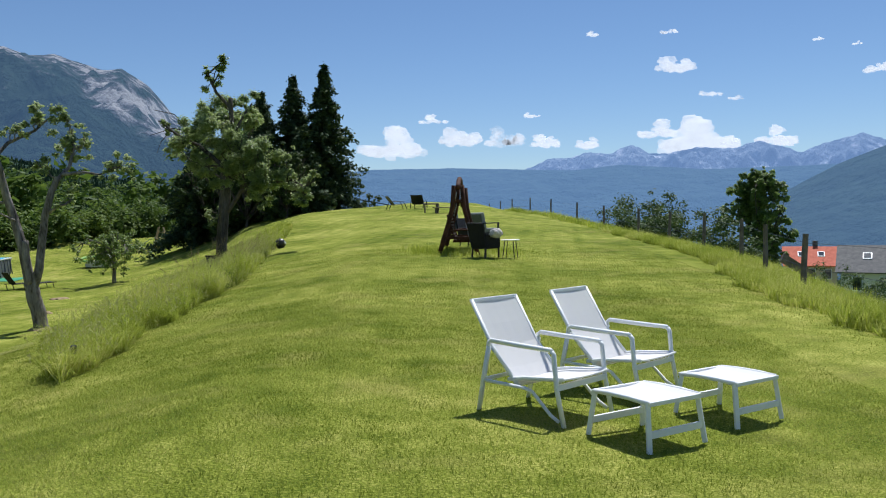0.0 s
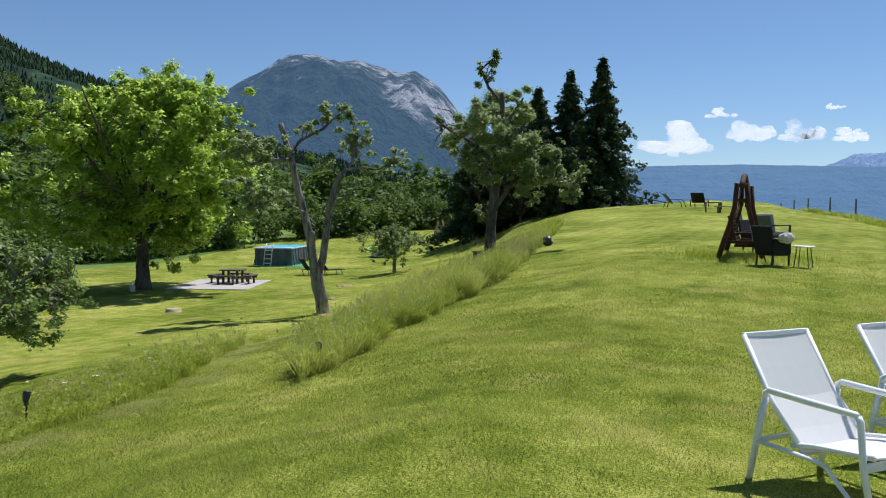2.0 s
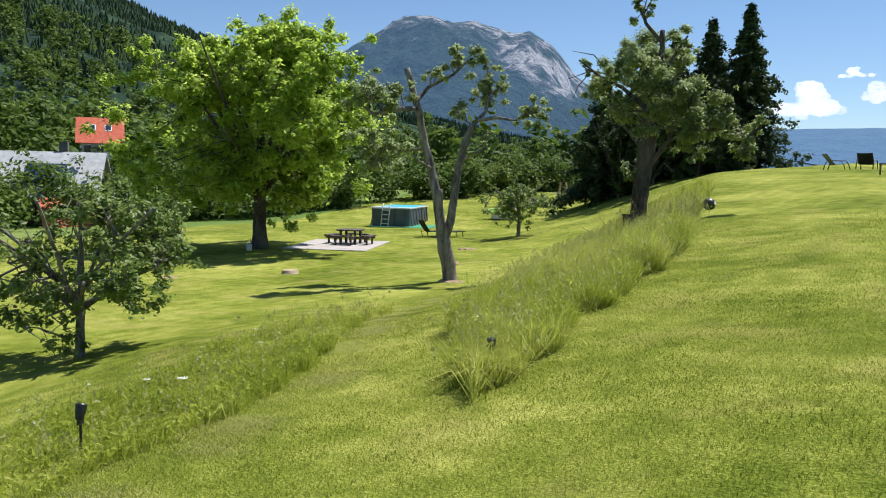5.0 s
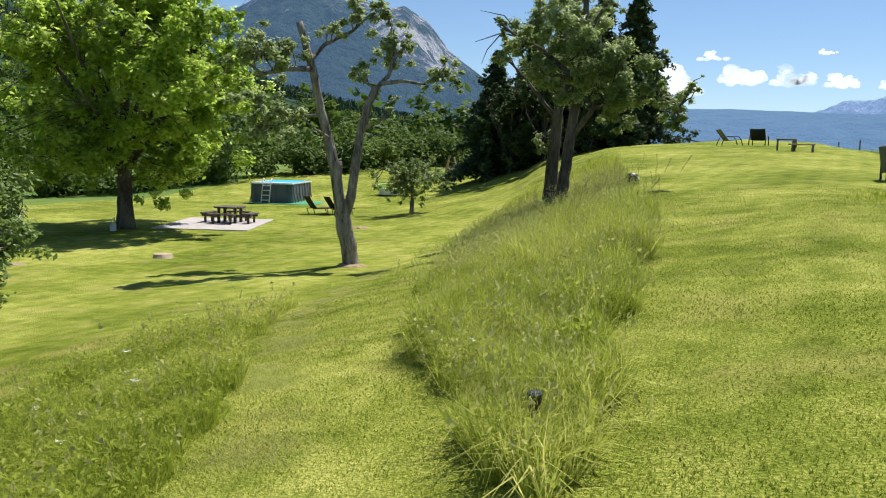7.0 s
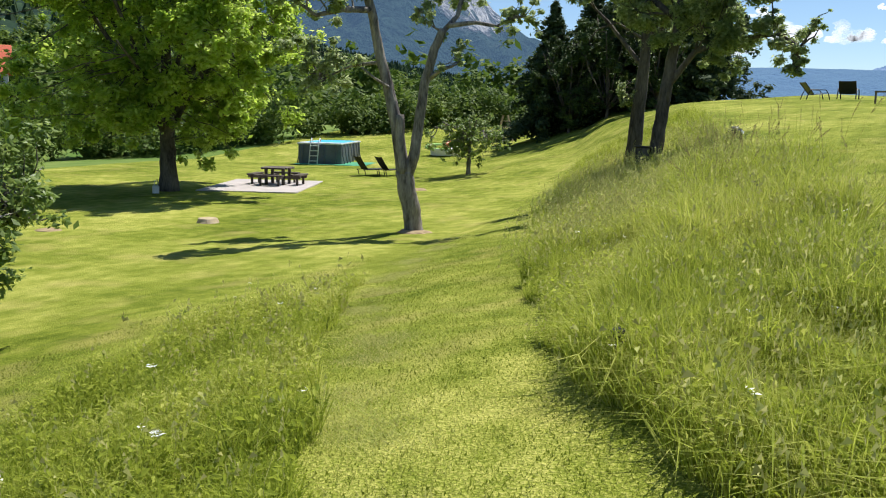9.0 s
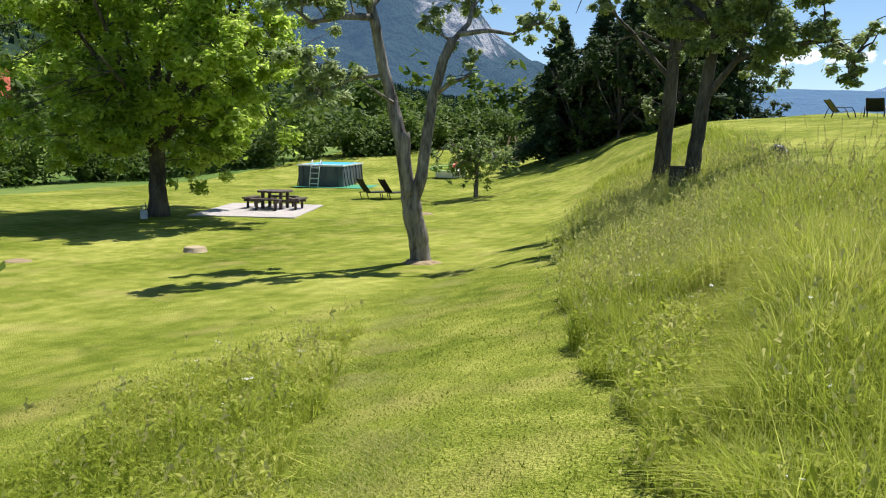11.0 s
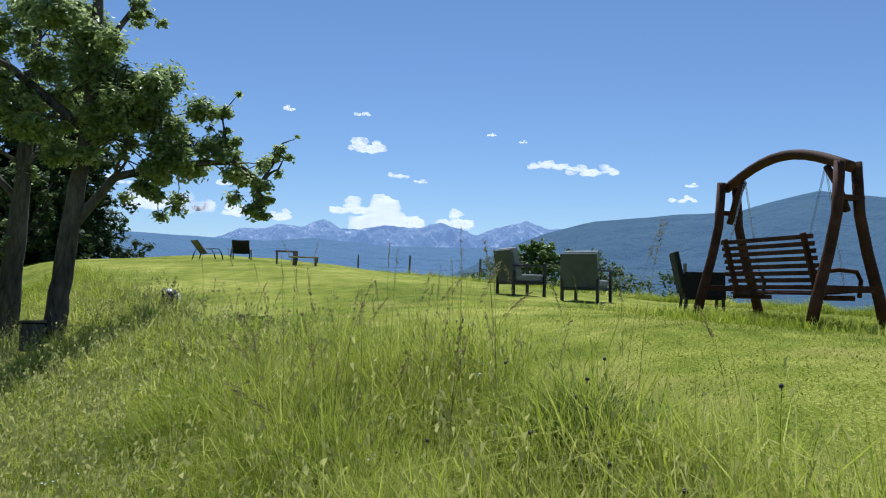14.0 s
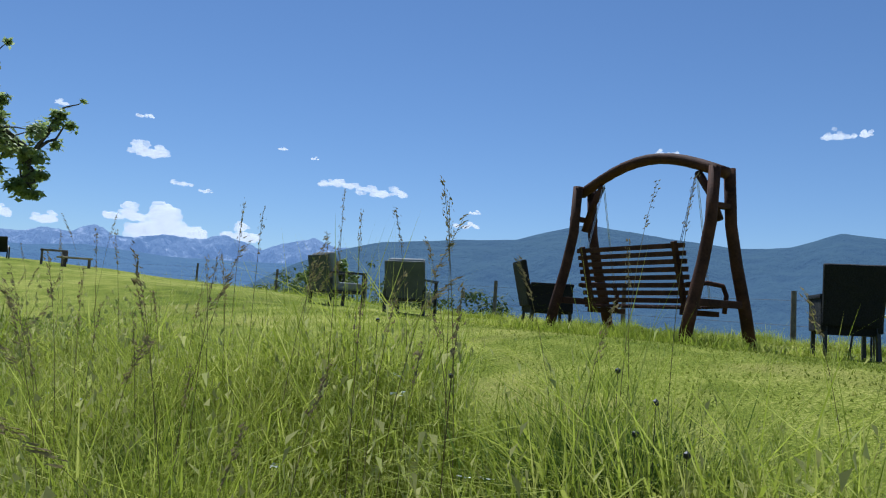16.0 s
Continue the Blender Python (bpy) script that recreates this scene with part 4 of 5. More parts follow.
w = np.cross(u, rng.normal(size=c.shape) * 0.5 + np.array([0, 0, 1]))
w /= np.linalg.norm(w, axis=1)[:, None] + 1e-9
s = (0.014 + 0.030 * rng.random(len(x)) ** 2)[:, None]
v = np.stack([c - u * s, c - w * s * 0.38, c + u * s + np.array([0, 0, -0.3]) * s, c + w * s * 0.38], 1).reshape(-1, 3)
tagged(raw("meadow_herbs", v, np.arange(len(v)).reshape(-1, 4), TALL), "small broad leaves and herbs mixed into the tall grass", "grass", kind="stuff")

# dark dense tufts standing out of the meadow
x, y = np.concatenate([rng.normal(-5.5, 0.13, 900), rng.normal(-6.35, 0.10, 350)]), np.concatenate([rng.normal(20.0, 0.13, 900), rng.normal(21.6, 0.10, 350)])
v, f = blades(x, y, 0.38 + 0.34 * rng.random(len(x)), 0.006 + 0.006 * rng.random(len(x)), rng, 0.7, 2)
tagged(raw("grass_tuft", v, f, WOODS), "dense dark green tufts in the meadow grass", "grass", kind="stuff")

# mown blades near the walk
near = lambda x, y: ~tall_mask(x, y)
sets = []
x, y = scatter(560000, -9.5, 4.0, 1.2, 17, lambda x, y: near(x, y) & (rng.random(len(x)) < np.clip((17 - y) / 7, 0, 1)))
sets.append((x, y, 0.016 + 0.024 * rng.random(len(x)), 0.006 + 0.004 * rng.random(len(x))))
x, y = scatter(330000, -14, 6.5, 8, 32, lambda x, y: near(x, y) & (rng.random(len(x)) < np.clip(np.minimum((y - 8) / 6, (32 - y) / 14), 0, 1)))
sets.append((x, y, 0.014 + 0.02 * rng.random(len(x)), 0.014 + 0.010 * rng.random(len(x))))
x, y, h, w = (np.concatenate(q) for q in zip(*sets))
v, f = blades(x, y, h, w, rng, 1.2, 1)
tagged(raw("mown_grass", v, f, BLADE), "short mown lawn grass with pale clippings", "grass", kind="stuff")

# pale dry clippings raked to the path's lower edge
y = rng.uniform(4, 30, 110000)
x = path_outer(y)[0] + 0.38 + 0.16 * np.sin(y * 1.7) + rng.normal(size=len(y)) * 0.24
k = (np.sin(y * 2.9) + 0.7 * np.sin(y * 6.7 + 1) + rng.normal(size=len(y)) * 0.6 > 0.25) & near(x, y)
x, y = x[k], y[k]
v, f = blades(x, y, 0.02 + 0.02 * rng.random(len(x)), 0.005 + 0.004 * rng.random(len(x)), rng, 3.0, 1)
tagged(raw("grass_clippings", v, f, STALK), "pale dry grass clippings along the path's edge", "grass", kind="stuff")

# seed stalks and blossom
x, y = scatter(24000, -14, -4.5, 2, 34, lambda x, y: tall_mask(x, y) & ((x > path_outer(y)[0]) | (rng.random(len(x)) < 0.35)))
x2, y2 = scatter(13000, -14, -4.5, 17, 40, lambda x, y: tall_mask(x, y) & (x > path_inner(y)[0] + 0.3))
x, y = np.concatenate([x, x2]), np.concatenate([y, y2])
h = (0.34 + 0.14 * np.clip((y - 16) / 3, 0, 1) + 0.45 * rng.random(len(x)) ** 2) * np.where(x < path_outer(y)[0], 0.8, 1.0)
h = np.where((np.abs(x + 7.5) < 0.7) & (y > 13) & (y < 19.4), 0.24, h)
v, f = blades(x, y, h, np.full(len(x), 0.003), rng, 0.9, 2)
tips = v.reshape(-1, 5, 3)[:, 4]
hv, hf = [], []
n = len(tips)
for k in range(5):
    d = rng.normal(size=(n, 3)) * np.array([0.012, 0.012, 0.01])
    c = tips + np.array([0, 0, -0.022 * k]) + d
    e = rng.normal(size=(n, 3)) * 0.012
    q = np.stack([c - e, c + e[:, [1, 0, 2]], c + np.array([0, 0, 0.03])], 1).reshape(-1, 3)
    hf.append(np.arange(len(q)).reshape(-1, 3) + len(v) + sum(len(a) for a in hv))
    hv.append(q)
tagged(raw("seed_stalks", np.concatenate([v] + hv), np.concatenate([f] + hf), STALK), "dry seed heads standing above the tall grass", "grass", kind="stuff")
x, y = scatter(260, -13, -5, 6, 30, tall_mask)
c = np.stack([x, y, land(x, y) + 0.25 + 0.3 * rng.random(len(x))], 1)
cs = (c[:, None, :] + rng.normal(size=(len(x), 7, 3)) * np.array([0.018, 0.018, 0.005])).reshape(-1, 3)
x, y = scatter(34, -12, -7, 9, 19, lambda x, y: tall_mask(x, y) & (x < path_outer(y)[0] - 0.3))
c = np.stack([x, y, land(x, y) + 0.32 + 0.16 * rng.random(len(x))], 1)
ang, rad = rng.uniform(0, 6.283, (len(x), 36)), 0.042 * np.sqrt(rng.random((len(x), 36)))
umbel = c[:, None, :] + np.stack([rad * np.cos(ang), rad * np.sin(ang), 0.3 * rad], 2)
cs = np.concatenate([cs, umbel.reshape(-1, 3)])
e = rng.normal(size=cs.shape) * np.array([0.008, 0.008, 0.003])
v = np.stack([cs - e, cs + e[:, [1, 0, 2]], cs + e], 1).reshape(-1, 3)
tagged(raw("blossom", v, np.arange(len(v)).reshape(-1, 3), FLOWER), "tiny white flower umbels in the tall grass", "flowers", kind="stuff")

# single tall stalks with drooping seed heads, and dark knapweed buds
x, y = np.concatenate([rng.uniform(-6.7, -4.9, 42), rng.uniform(-7.2, -5.4, 34)]), np.concatenate([rng.uniform(19.6, 22.8, 42), rng.uniform(20.5, 27, 34)])
vs, fs, base = [], [], 0
for px, py in zip(x, y):
    g, h = ground(px, py), rng.uniform(0.85, 1.4)
    lean = rng.normal(size=2) * 0.16
    pts = [Vector((px + lean[0] * q * q, py + lean[1] * q * q, g + h * (q - 0.06 * q ** 6))) for q in np.linspace(0, 1, 7)]
    for k, p in enumerate(pts):
        r = 0.0022 * (1 - 0.6 * k / 6)
        vs += [p + Vector((r, 0, 0)), p + Vector((-r * 0.5, r * 0.87, 0)), p + Vector((-r * 0.5, -r * 0.87, 0))]
    for k in range(6):
        for j in range(3):
            fs.append((base + 3 * k + j, base + 3 * k + (j + 1) % 3, base + 3 * k + 3 + (j + 1) % 3, base + 3 * k + 3 + j))
    base = len(vs)
    for k in range(44):
        q = rng.random()
        c = pts[5].lerp(pts[6], q * 1.3 - 0.2) + Vector(rng.normal(size=3) * 0.006)
        e = Vector(rng.normal(size=3) * 0.0026)
        vs += [c - e, c + Vector((e.y, -e.x, 0.004)), c + Vector((lean[0] * 0.08, lean[1] * 0.08, 0.013)), c + e]
        fs.append((base, base + 1, base + 2, base + 3))
        base = len(vs)
tagged(raw("seed_stalks", [tuple(v) for v in vs], fs, BROWNSTALK), "tall brown grass stalks with drooping seed heads", "grass", kind="stuff")
bm = bmesh.new()
for k in range(13):
    px, py = rng.uniform(-6.6, -5.2), rng.uniform(18.6, 21.5)
    g, h = ground(px, py), rng.uniform(0.45, 0.72)
    tube([(px, py, g), (px + 0.02, py, g + h)], 0.0014, 4, bm, False)
    bmesh.ops.create_icosphere(bm, subdivisions=1, radius=0.011, matrix=Matrix.Translation((px + 0.02, py, g + h)))
tagged(part("knapweed", bm, PLASTIC), "dark round flower buds on thin stems", "flowers", kind="stuff")


# ---- furniture on the mound ----
def at(x, y, heading, dz=0.0):
    """Pose on the ground; heading: the way the thing's front (+y) faces, degrees left of north."""
    return pose(x, y, ground(x, y) + dz, 0, 0, heading)


def sling(points, width, m=Matrix(), thick=0.012, sag=0.02):
    """Stretched fabric along a line in the y-z plane."""
    b = bmesh.new()
    rows = []
    for y, z in points:
        rows.append([(b.verts.new((u * width / 2, y, z - sag * (1 - u * u)))) for u in (-1, -0.6, -0.2, 0.2, 0.6, 1)])
    for r0, r1 in zip(rows, rows[1:]):
        for j in range(5):
            b.faces.new((r0[j], r0[j + 1], r1[j + 1], r1[j]))
    g = bmesh.ops.extrude_face_region(b, geom=b.faces[:])
    bmesh.ops.translate(b, verts=[q for q in g["geom"] if isinstance(q, bmesh.types.BMVert)], vec=(0, 0, -thick))
    return b


def lounge_chair(m):
    """White aluminium sling chair: splayed legs, sloping arms, high raked back."""
    t = thing("lounge_chair", m, "white aluminium garden lounge chair with sling fabric", "chair", "white lounge chairs")
    for s in (-1, 1):
        x = 0.33 * s
        part("front_leg", tube([(x, 0.47, 0), (x, 0.40, 0.30), (x, 0.375, 0.56), (x, 0.355, 0.585)], 0.020, 8), WHITE, t, smooth=True)
        part("armrest", tube([(x, 0.365, 0.58), (x, 0.34, 0.592), (x, 0.0, 0.60), (x, -0.27, 0.61), (x, -0.30, 0.595), (x, -0.31, 0.50)], [0.019, 0.020, 0.021, 0.021, 0.019, 0.016], 8), WHITE, t, smooth=True)
        part("back_leg", tube([(x, -0.42, 0), (x, -0.36, 0.30), (x, -0.30, 0.56)], 0.022, 8), WHITE, t, smooth=True)
        part("side_rail", tube([(x, -0.36, 0.27), (x, 0.08, 0.26), (x, 0.16, 0.24), (x, 0.34, 0.08), (x, 0.42, 0.04)], 0.015, 8), WHITE, t, smooth=True)
        x = 0.29 * s
        part("seat_rail", tube([(x, 0.44, 0.365), (x, 0.05, 0.33), (x, -0.12, 0.30)], 0.018, 8), WHITE, t, smooth=True)
        part("back_rail", tube([(x, -0.02, 0.26), (x, -0.29, 0.54), (x, -0.53, 0.925)], 0.018, 8), WHITE, t, smooth=True)
    part("crossbar", bar((-0.33, 0.40, 0.30), (0.33, 0.40, 0.30), 0.03, 0.045), WHITE, t)
    part("crossbar", bar((-0.33, -0.35, 0.28), (0.33, -0.35, 0.28), 0.025, 0.03), WHITE, t)
    part("top_bar", bar((-0.30, -0.53, 0.925), (0.30, -0.53, 0.925), 0.026, 0.026), WHITE, t)
    part("seat", sling([(0.46, 0.375), (0.3, 0.355), (0.1, 0.335), (-0.1, 0.30)], 0.60, sag=0.012), MESH, t, "pale stretched sling seat")
    part("backrest", sling([(-0.03, 0.27), (-0.15, 0.395), (-0.29, 0.555), (-0.40, 0.735), (-0.53, 0.935)], 0.60, sag=0.012), MESH, t, "pale stretched sling backrest")
    return t


def footstool(m):
    t = thing("footstool", m, "white aluminium footstool with a sling fabric top", "footstool", "white footstools")
    for sx in (-1, 1):
        for sy in (-1, 1):
            part("leg", bar((0.29 * sx, 0.31 * sy, 0), (0.26 * sx, 0.26 * sy, 0.36), 0.035, 0.035), WHITE, t)
        part("side_rail", tube([(0.265 * sx, -0.27, 0.35), (0.265 * sx, -0.1, 0.36), (0.265 * sx, 0.1, 0.36), (0.265 * sx, 0.27, 0.35)], 0.018, 8), WHITE, t, smooth=True)
    for sy in (-1, 1):
        part("crossbar", bar((-0.28, 0.29 * sy, 0.13), (0.28, 0.29 * sy, 0.13), 0.025, 0.05), WHITE, t)
        part("top_bar", bar((-0.27, 0.28 * sy, 0.345), (0.27, 0.28 * sy, 0.345), 0.03, 0.03), WHITE, t)
    part("top", sling([(-0.29, 0.362), (-0.1, 0.368), (0.1, 0.368), (0.29, 0.362)], 0.52), MESH, t, "pale sling fabric top")
    return t


lounge_chair(at(0.80, 6.74, 225) @ Matrix.Scale(0.98, 4))
lounge_chair(at(1.57, 7.53, 226) @ Matrix.Scale(0.98, 4))
footstool(at(1.45, 5.92, 213) @ Matrix.Scale(0.97, 4))
footstool(at(2.30, 6.66, 214) @ Matrix.Scale(0.97, 4))


def swing_seat(m):
    """Timber garden swing: curved A-frames, arched beam, slatted bench on chains. +y is the beam's way, the bench faces +x."""
    t = thing("garden_swing", m, "dark-stained timber garden swing with arched beam and slatted bench", "swing")
    L = 1.2
    for s in (-1, 1):
        y = L * s
        for u in (-1, 1):
            part("post", tube([(0.60 * u, y, -0.05), (0.47 * u, y, 0.45), (0.30 * u, y, 1.0), (0.18 * u, y, 1.5), (0.13 * u, y, 2.2)], [0.075, 0.075, 0.072, 0.07, 0.07], 10), TIMBER, t, smooth=True)
        part("tie", bar((-0.22, y, 1.72), (0.22, y, 1.72), 0.10, 0.07, 0.01), TIMBER, t)
        part("tie", bar((-0.50, y, 0.52), (0.50, y, 0.52), 0.07, 0.09, 0.01), TIMBER, t)
        part("brace", tube([(0, y * 0.98, 1.55), (0, y * 0.86, 1.90), (0, y * 0.70, 2.18)], 0.05, 8), TIMBER, t, smooth=True)
        for u, w in ((-0.26, 0.56), (0.30, 0.40)):
            top = Vector((0, y * 0.68, 2.2))
            low = Vector((u, y * 0.68, 1.22 if u < 0 else 0.56))
            n = 26 if u > 0 else 16
            ch = None
            for k in range(n):
                c, d = top.lerp(low, (k + 0.5) / n), (low - top) / n
                e = Vector((0.012, 0, 0)) if k % 2 else Vector((0, 0.012, 0))
                ch = tube([c - d * 0.55 - e, c + d * 0.55 - e, c + d * 0.55 + e, c - d * 0.55 + e, c - d * 0.55 - e], 0.004, 4, ch, False)
            part("chain", ch, STEEL, t)
    part("beam", tube([(0, L * q * 1.05, 2.12 + 0.34 * math.cos(q * math.pi / 2)) for q in np.linspace(-1, 1, 13)], 0.075, 10), TIMBER, t, smooth=True)
    w = 0.94
    for k in range(8):
        q = k / 7
        part("back_slat", bar((-0.32 + 0.16 * (1 - q), -w, 0.54 + 0.68 * q), (-0.32 + 0.16 * (1 - q), w, 0.54 + 0.68 * q), 0.03, 0.062, 0.006), TIMBER, t)
    for k in range(6):
        part("seat_slat", bar((-0.12 + 0.10 * k, -w, 0.45 + 0.008 * k), (-0.12 + 0.10 * k, w, 0.45 + 0.008 * k), 0.07, 0.028, 0.006), TIMBER, t)
    for s in (-1, 1):
        y = w * 0.86 * s
        part("back_stile", bar((-0.36, y, 1.27), (-0.12, y, 0.40), 0.05, 0.07, 0.008), TIMBER, t)
        part("seat_bearer", bar((-0.20, y, 0.40), (0.46, y, 0.40), 0.05, 0.07, 0.008), TIMBER, t)
        part("arm", tube([(-0.26, w * s, 0.74), (0.1, w * s, 0.78), (0.38, w * s, 0.76), (0.45, w * s, 0.64), (0.42, w * s, 0.41)], 0.03, 8), TIMBER, t, smooth=True)
    return t


swing_seat(at(0.52, 25.0, -4.0, 0.0) @ Matrix.Diagonal((0.94, 0.94, 0.905, 1)))


def wicker_chair(m, label):
    t = thing("wicker_armchair", m, label, "chair", "wicker armchairs")
    for sx in (-1, 1):
        part("leg", bar((0.29 * sx, 0.28, 0), (0.29 * sx, 0.27, 0.40), 0.045, 0.045), DARKMETAL, t)
        part("leg", bar((0.29 * sx, -0.30, 0), (0.28 * sx, -0.26, 0.40), 0.045, 0.045), DARKMETAL, t)
        part("side_panel", box(0.06, 0.60, 0.36, pose(0.31 * sx, 0.0, 0.47), 0.02), WICKER, t)
        part("armrest", box(0.09, 0.62, 0.05, pose(0.31 * sx, 0.0, 0.665), 0.02), WICKER, t)
    part("seat", box(0.60, 0.60, 0.16, pose(0, 0.02, 0.34), 0.03), WICKER, t)
    b = box(0.66, 0.07, 0.66, pose(0, -0.36, 0.68, 12), 0.03)
    for q in b.verts:
        q.co.y -= 0.05 * (1 - (q.co.x / 0.33) ** 2)
        q.co.x *= 1 + 0.10 * (q.co.z - 0.4)
    part("backrest", b, WICKER, t)
    return t


wicker_chair(at(1.17, 22.85, -48) @ Matrix.Diagonal((0.88, 0.92, 0.97, 1)), "black wicker armchair facing the valley beside the swing")
wicker_chair(at(0.95, 27.15, -120), "dark wicker armchair behind the garden swing")
b = bmesh.new()
bmesh.ops.create_icosphere(b, subdivisions=4, radius=0.2, matrix=Matrix.Diagonal((1.2, 0.9, 0.8, 1)))
for q in b.verts:
    q.co *= 1 + 0.22 * noise.fractal(q.co * 9, 0.8, 2, 4)
fur = part("fur_throw", b, FUR, smooth=True)
fur.matrix_basis = at(1.45, 22.55, 30, 0.70) @ Matrix.Scale(0.8, 4)
tagged(fur, "pale shaggy fur throw on the wicker armchair", "throw")


def cushion_armchair(m):
    t = thing("garden_armchair", m, "dark metal garden armchair with grey cushions", "chair", "cushioned garden armchairs")
    for sx in (-1, 1):
        for sy in (-1, 1):
            part("leg", bar((0.34 * sx, 0.34 * sy, 0), (0.34 * sx, 0.34 * sy, 0.60 if sy > 0 else 0.5), 0.05, 0.05), DARKMETAL, t)
        part("armrest", bar((0.34 * sx, -0.36, 0.60), (0.34 * sx, 0.37, 0.61), 0.065, 0.035), DARKMETAL, t)
    part("seat_frame", box(0.68, 0.70, 0.06, pose(0, 0, 0.27), 0.015), DARKMETAL, t)
    part("back_panel", box(0.70, 0.04, 0.66, pose(0, -0.37, 0.58, 10), 0.02), GREENBACK, t, "grey-green woven back panel")
    part("seat_cushion", box(0.60, 0.62, 0.14, pose(0, 0.03, 0.37), 0.045), GREYCUSHION, t, "thick grey seat cushion", True)
    part("back_cushion", box(0.62, 0.15, 0.58, pose(0, -0.26, 0.67, 12), 0.05), GREYCUSHION, t, "thick grey back cushion", True)
    return t


cushion_armchair(at(0.82, 33.2, -88, -0.04) @ Matrix.Scale(1.14, 4))
cushion_armchair(at(1.56, 31.6, -52, -0.04) @ Matrix.Scale(1.14, 4))


def side_table(m):
    t = thing("side_table", m, "small round pale metal side table on thin legs", "table")
    part("tabletop", lathe([(0.0, 0.50), (0.25, 0.50), (0.26, 0.51), (0.26, 0.52), (0.25, 0.525), (0, 0.525)], 28), WHITE, t)
    for k in range(4):
        a = k * 1.571 + 0.4
        part("leg", tube([(0.24 * math.cos(a), 0.24 * math.sin(a), 0), (0.17 * math.cos(a), 0.17 * math.sin(a), 0.5)], 0.012, 6), DARKMETAL, t)
    return t


side_table(at(1.86, 22.9, 0))


def deck_chair(m):
    t = thing("deck_chair", m, "dark low deck chair on the crest of the lawn", "chair", "deck chairs on the crest")
    for sx in (-1, 1):
        x = 0.32 * sx
        part("side_frame", tube([(x, 0.50, 0), (x, 0.42, 0.36), (x, 0.30, 0.58), (x, -0.34, 0.60), (x, -0.44, 0.30), (x, -0.50, 0)], 0.022, 7), DARKMETAL, t, smooth=True)
        part("back_stile", bar((x * 0.9, -0.18, 0.32), (x * 0.9, -0.60, 1.0), 0.03, 0.03), DARKMETAL, t)
    part("seat", sling([(0.42, 0.42), (0.1, 0.36), (-0.18, 0.32)], 0.58), PLASTIC, t)
    part("backrest", sling([(-0.16, 0.32), (-0.36, 0.64), (-0.60, 1.02)], 0.58), PLASTIC, t)
    return t


deck_chair(at(-1.75, 60.3, -12) @ Matrix.Diagonal((1.45, 1.3, 0.95, 1)))
deck_chair(at(-3.4, 60.6, -70) @ Matrix.Diagonal((1.3, 1.3, 0.95, 1)))


def rustic_bench(m):
    t = thing("wooden_bench", m, "weathered wooden bench and low table at the lawn's edge", "bench")
    for sx in (-1, 1):
        part("post", box(0.09, 0.10, 0.60, pose(-0.45 + 0.42 * sx, 0, 0.30), 0.012), OLDWOOD, t)
    part("top_rail", box(0.98, 0.10, 0.08, pose(-0.45, 0, 0.60), 0.012), OLDWOOD, t)
    part("back_board", box(0.22, 0.07, 0.40, pose(-0.06, 0.02, 0.38), 0.012), OLDWOOD, t)
    part("seat", box(1.30, 0.42, 0.06, pose(0.30, -0.05, 0.36), 0.012), PALEWOOD, t)
    for sx in (-1, 1):
        part("leg", box(0.10, 0.36, 0.34, pose(0.35 + 0.48 * sx, -0.05, 0.17), 0.012), OLDWOOD, t)
    return t


rustic_bench(at(-0.30, 53.0, -10))


def slant_cover(m):
    t = thing("slanting_shelter", m, "low dark slanting shelter roof beyond the crest", "shelter")
    part("roof", box(3.6, 1.6, 0.10, pose(0, 0, 0.62, 0, 11, 0), 0.02), PLASTIC, t)
    for sx, h in ((-1, 0.92), (1, 0.28)):
        part("post", box(0.10, 0.10, h, pose(1.6 * sx, 0, h / 2), 0.01), OLDWOOD, t)
    return t


slant_cover(at(-7.2, 86.0, 0, 0.0))

b = bmesh.new()
bmesh.ops.create_uvsphere(b, u_segments=28, v_segments=18, radius=0.22, matrix=Matrix.Diagonal((1, 1, 0.95, 1)))
t = thing("garden_ball_lamp", at(-6.68, 33.8, 0, 0.19), "round black garden lamp lying on the lawn's edge", "lamp")
part("body", b, PLASTIC, t, smooth=True)
part("lens", lathe([(0.0, 0.02), (0.055, 0.02), (0.06, 0.0), (0, 0.0)], 16, None, pose(0.20, -0.08, 0.04, 0, 78, -20)), WHITE, t, "small pale lamp lens")
part("foot", lathe([(0.10, -0.20), (0.11, -0.18), (0.05, -0.12)], 16), PLASTIC, t)


def spike_lamp(x, y, turn, tilt, sunk=0.0):
    t = thing("spike_lamp", at(x, y, turn, sunk), "black garden spotlight on a ground spike", "lamp", "garden spotlights")
    part("spike", tube([(0, 0, -0.1), (0, 0, 0.30)], [0.008, 0.012], 8), PLASTIC, t)
    part("bracket", box(0.03, 0.06, 0.06, pose(0, 0, 0.31), 0.008), PLASTIC, t)
    m = pose(0, 0, 0.38, tilt, 0, 0) @ Matrix.Scale(0.56, 4)
    part("head", lathe([(0.0, -0.11), (0.045, -0.11), (0.06, -0.07), (0.075, 0.02), (0.08, 0.10), (0.072, 0.112), (0, 0.115)], 20, None, m), PLASTIC, t, smooth=False)
    part("lens", lathe([(0.0, 0.116), (0.055, 0.115), (0.05, 0.121), (0, 0.123)], 20, None, m), PLASTIC, t, "dark lamp glass")


spike_lamp(-7.35, 8.5, 20, -20)
spike_lamp(-5.09, 11.25, 10, 8, -0.10)
spike_lamp(-6.62, 13.95, -40, 15, -0.08)

t = thing("tree_box", pose(-8.88, 31.45, ground(-8.88, 31.45) + 0.62, 0, 0, 10), "dark wooden box hung on the pear tree", "box")
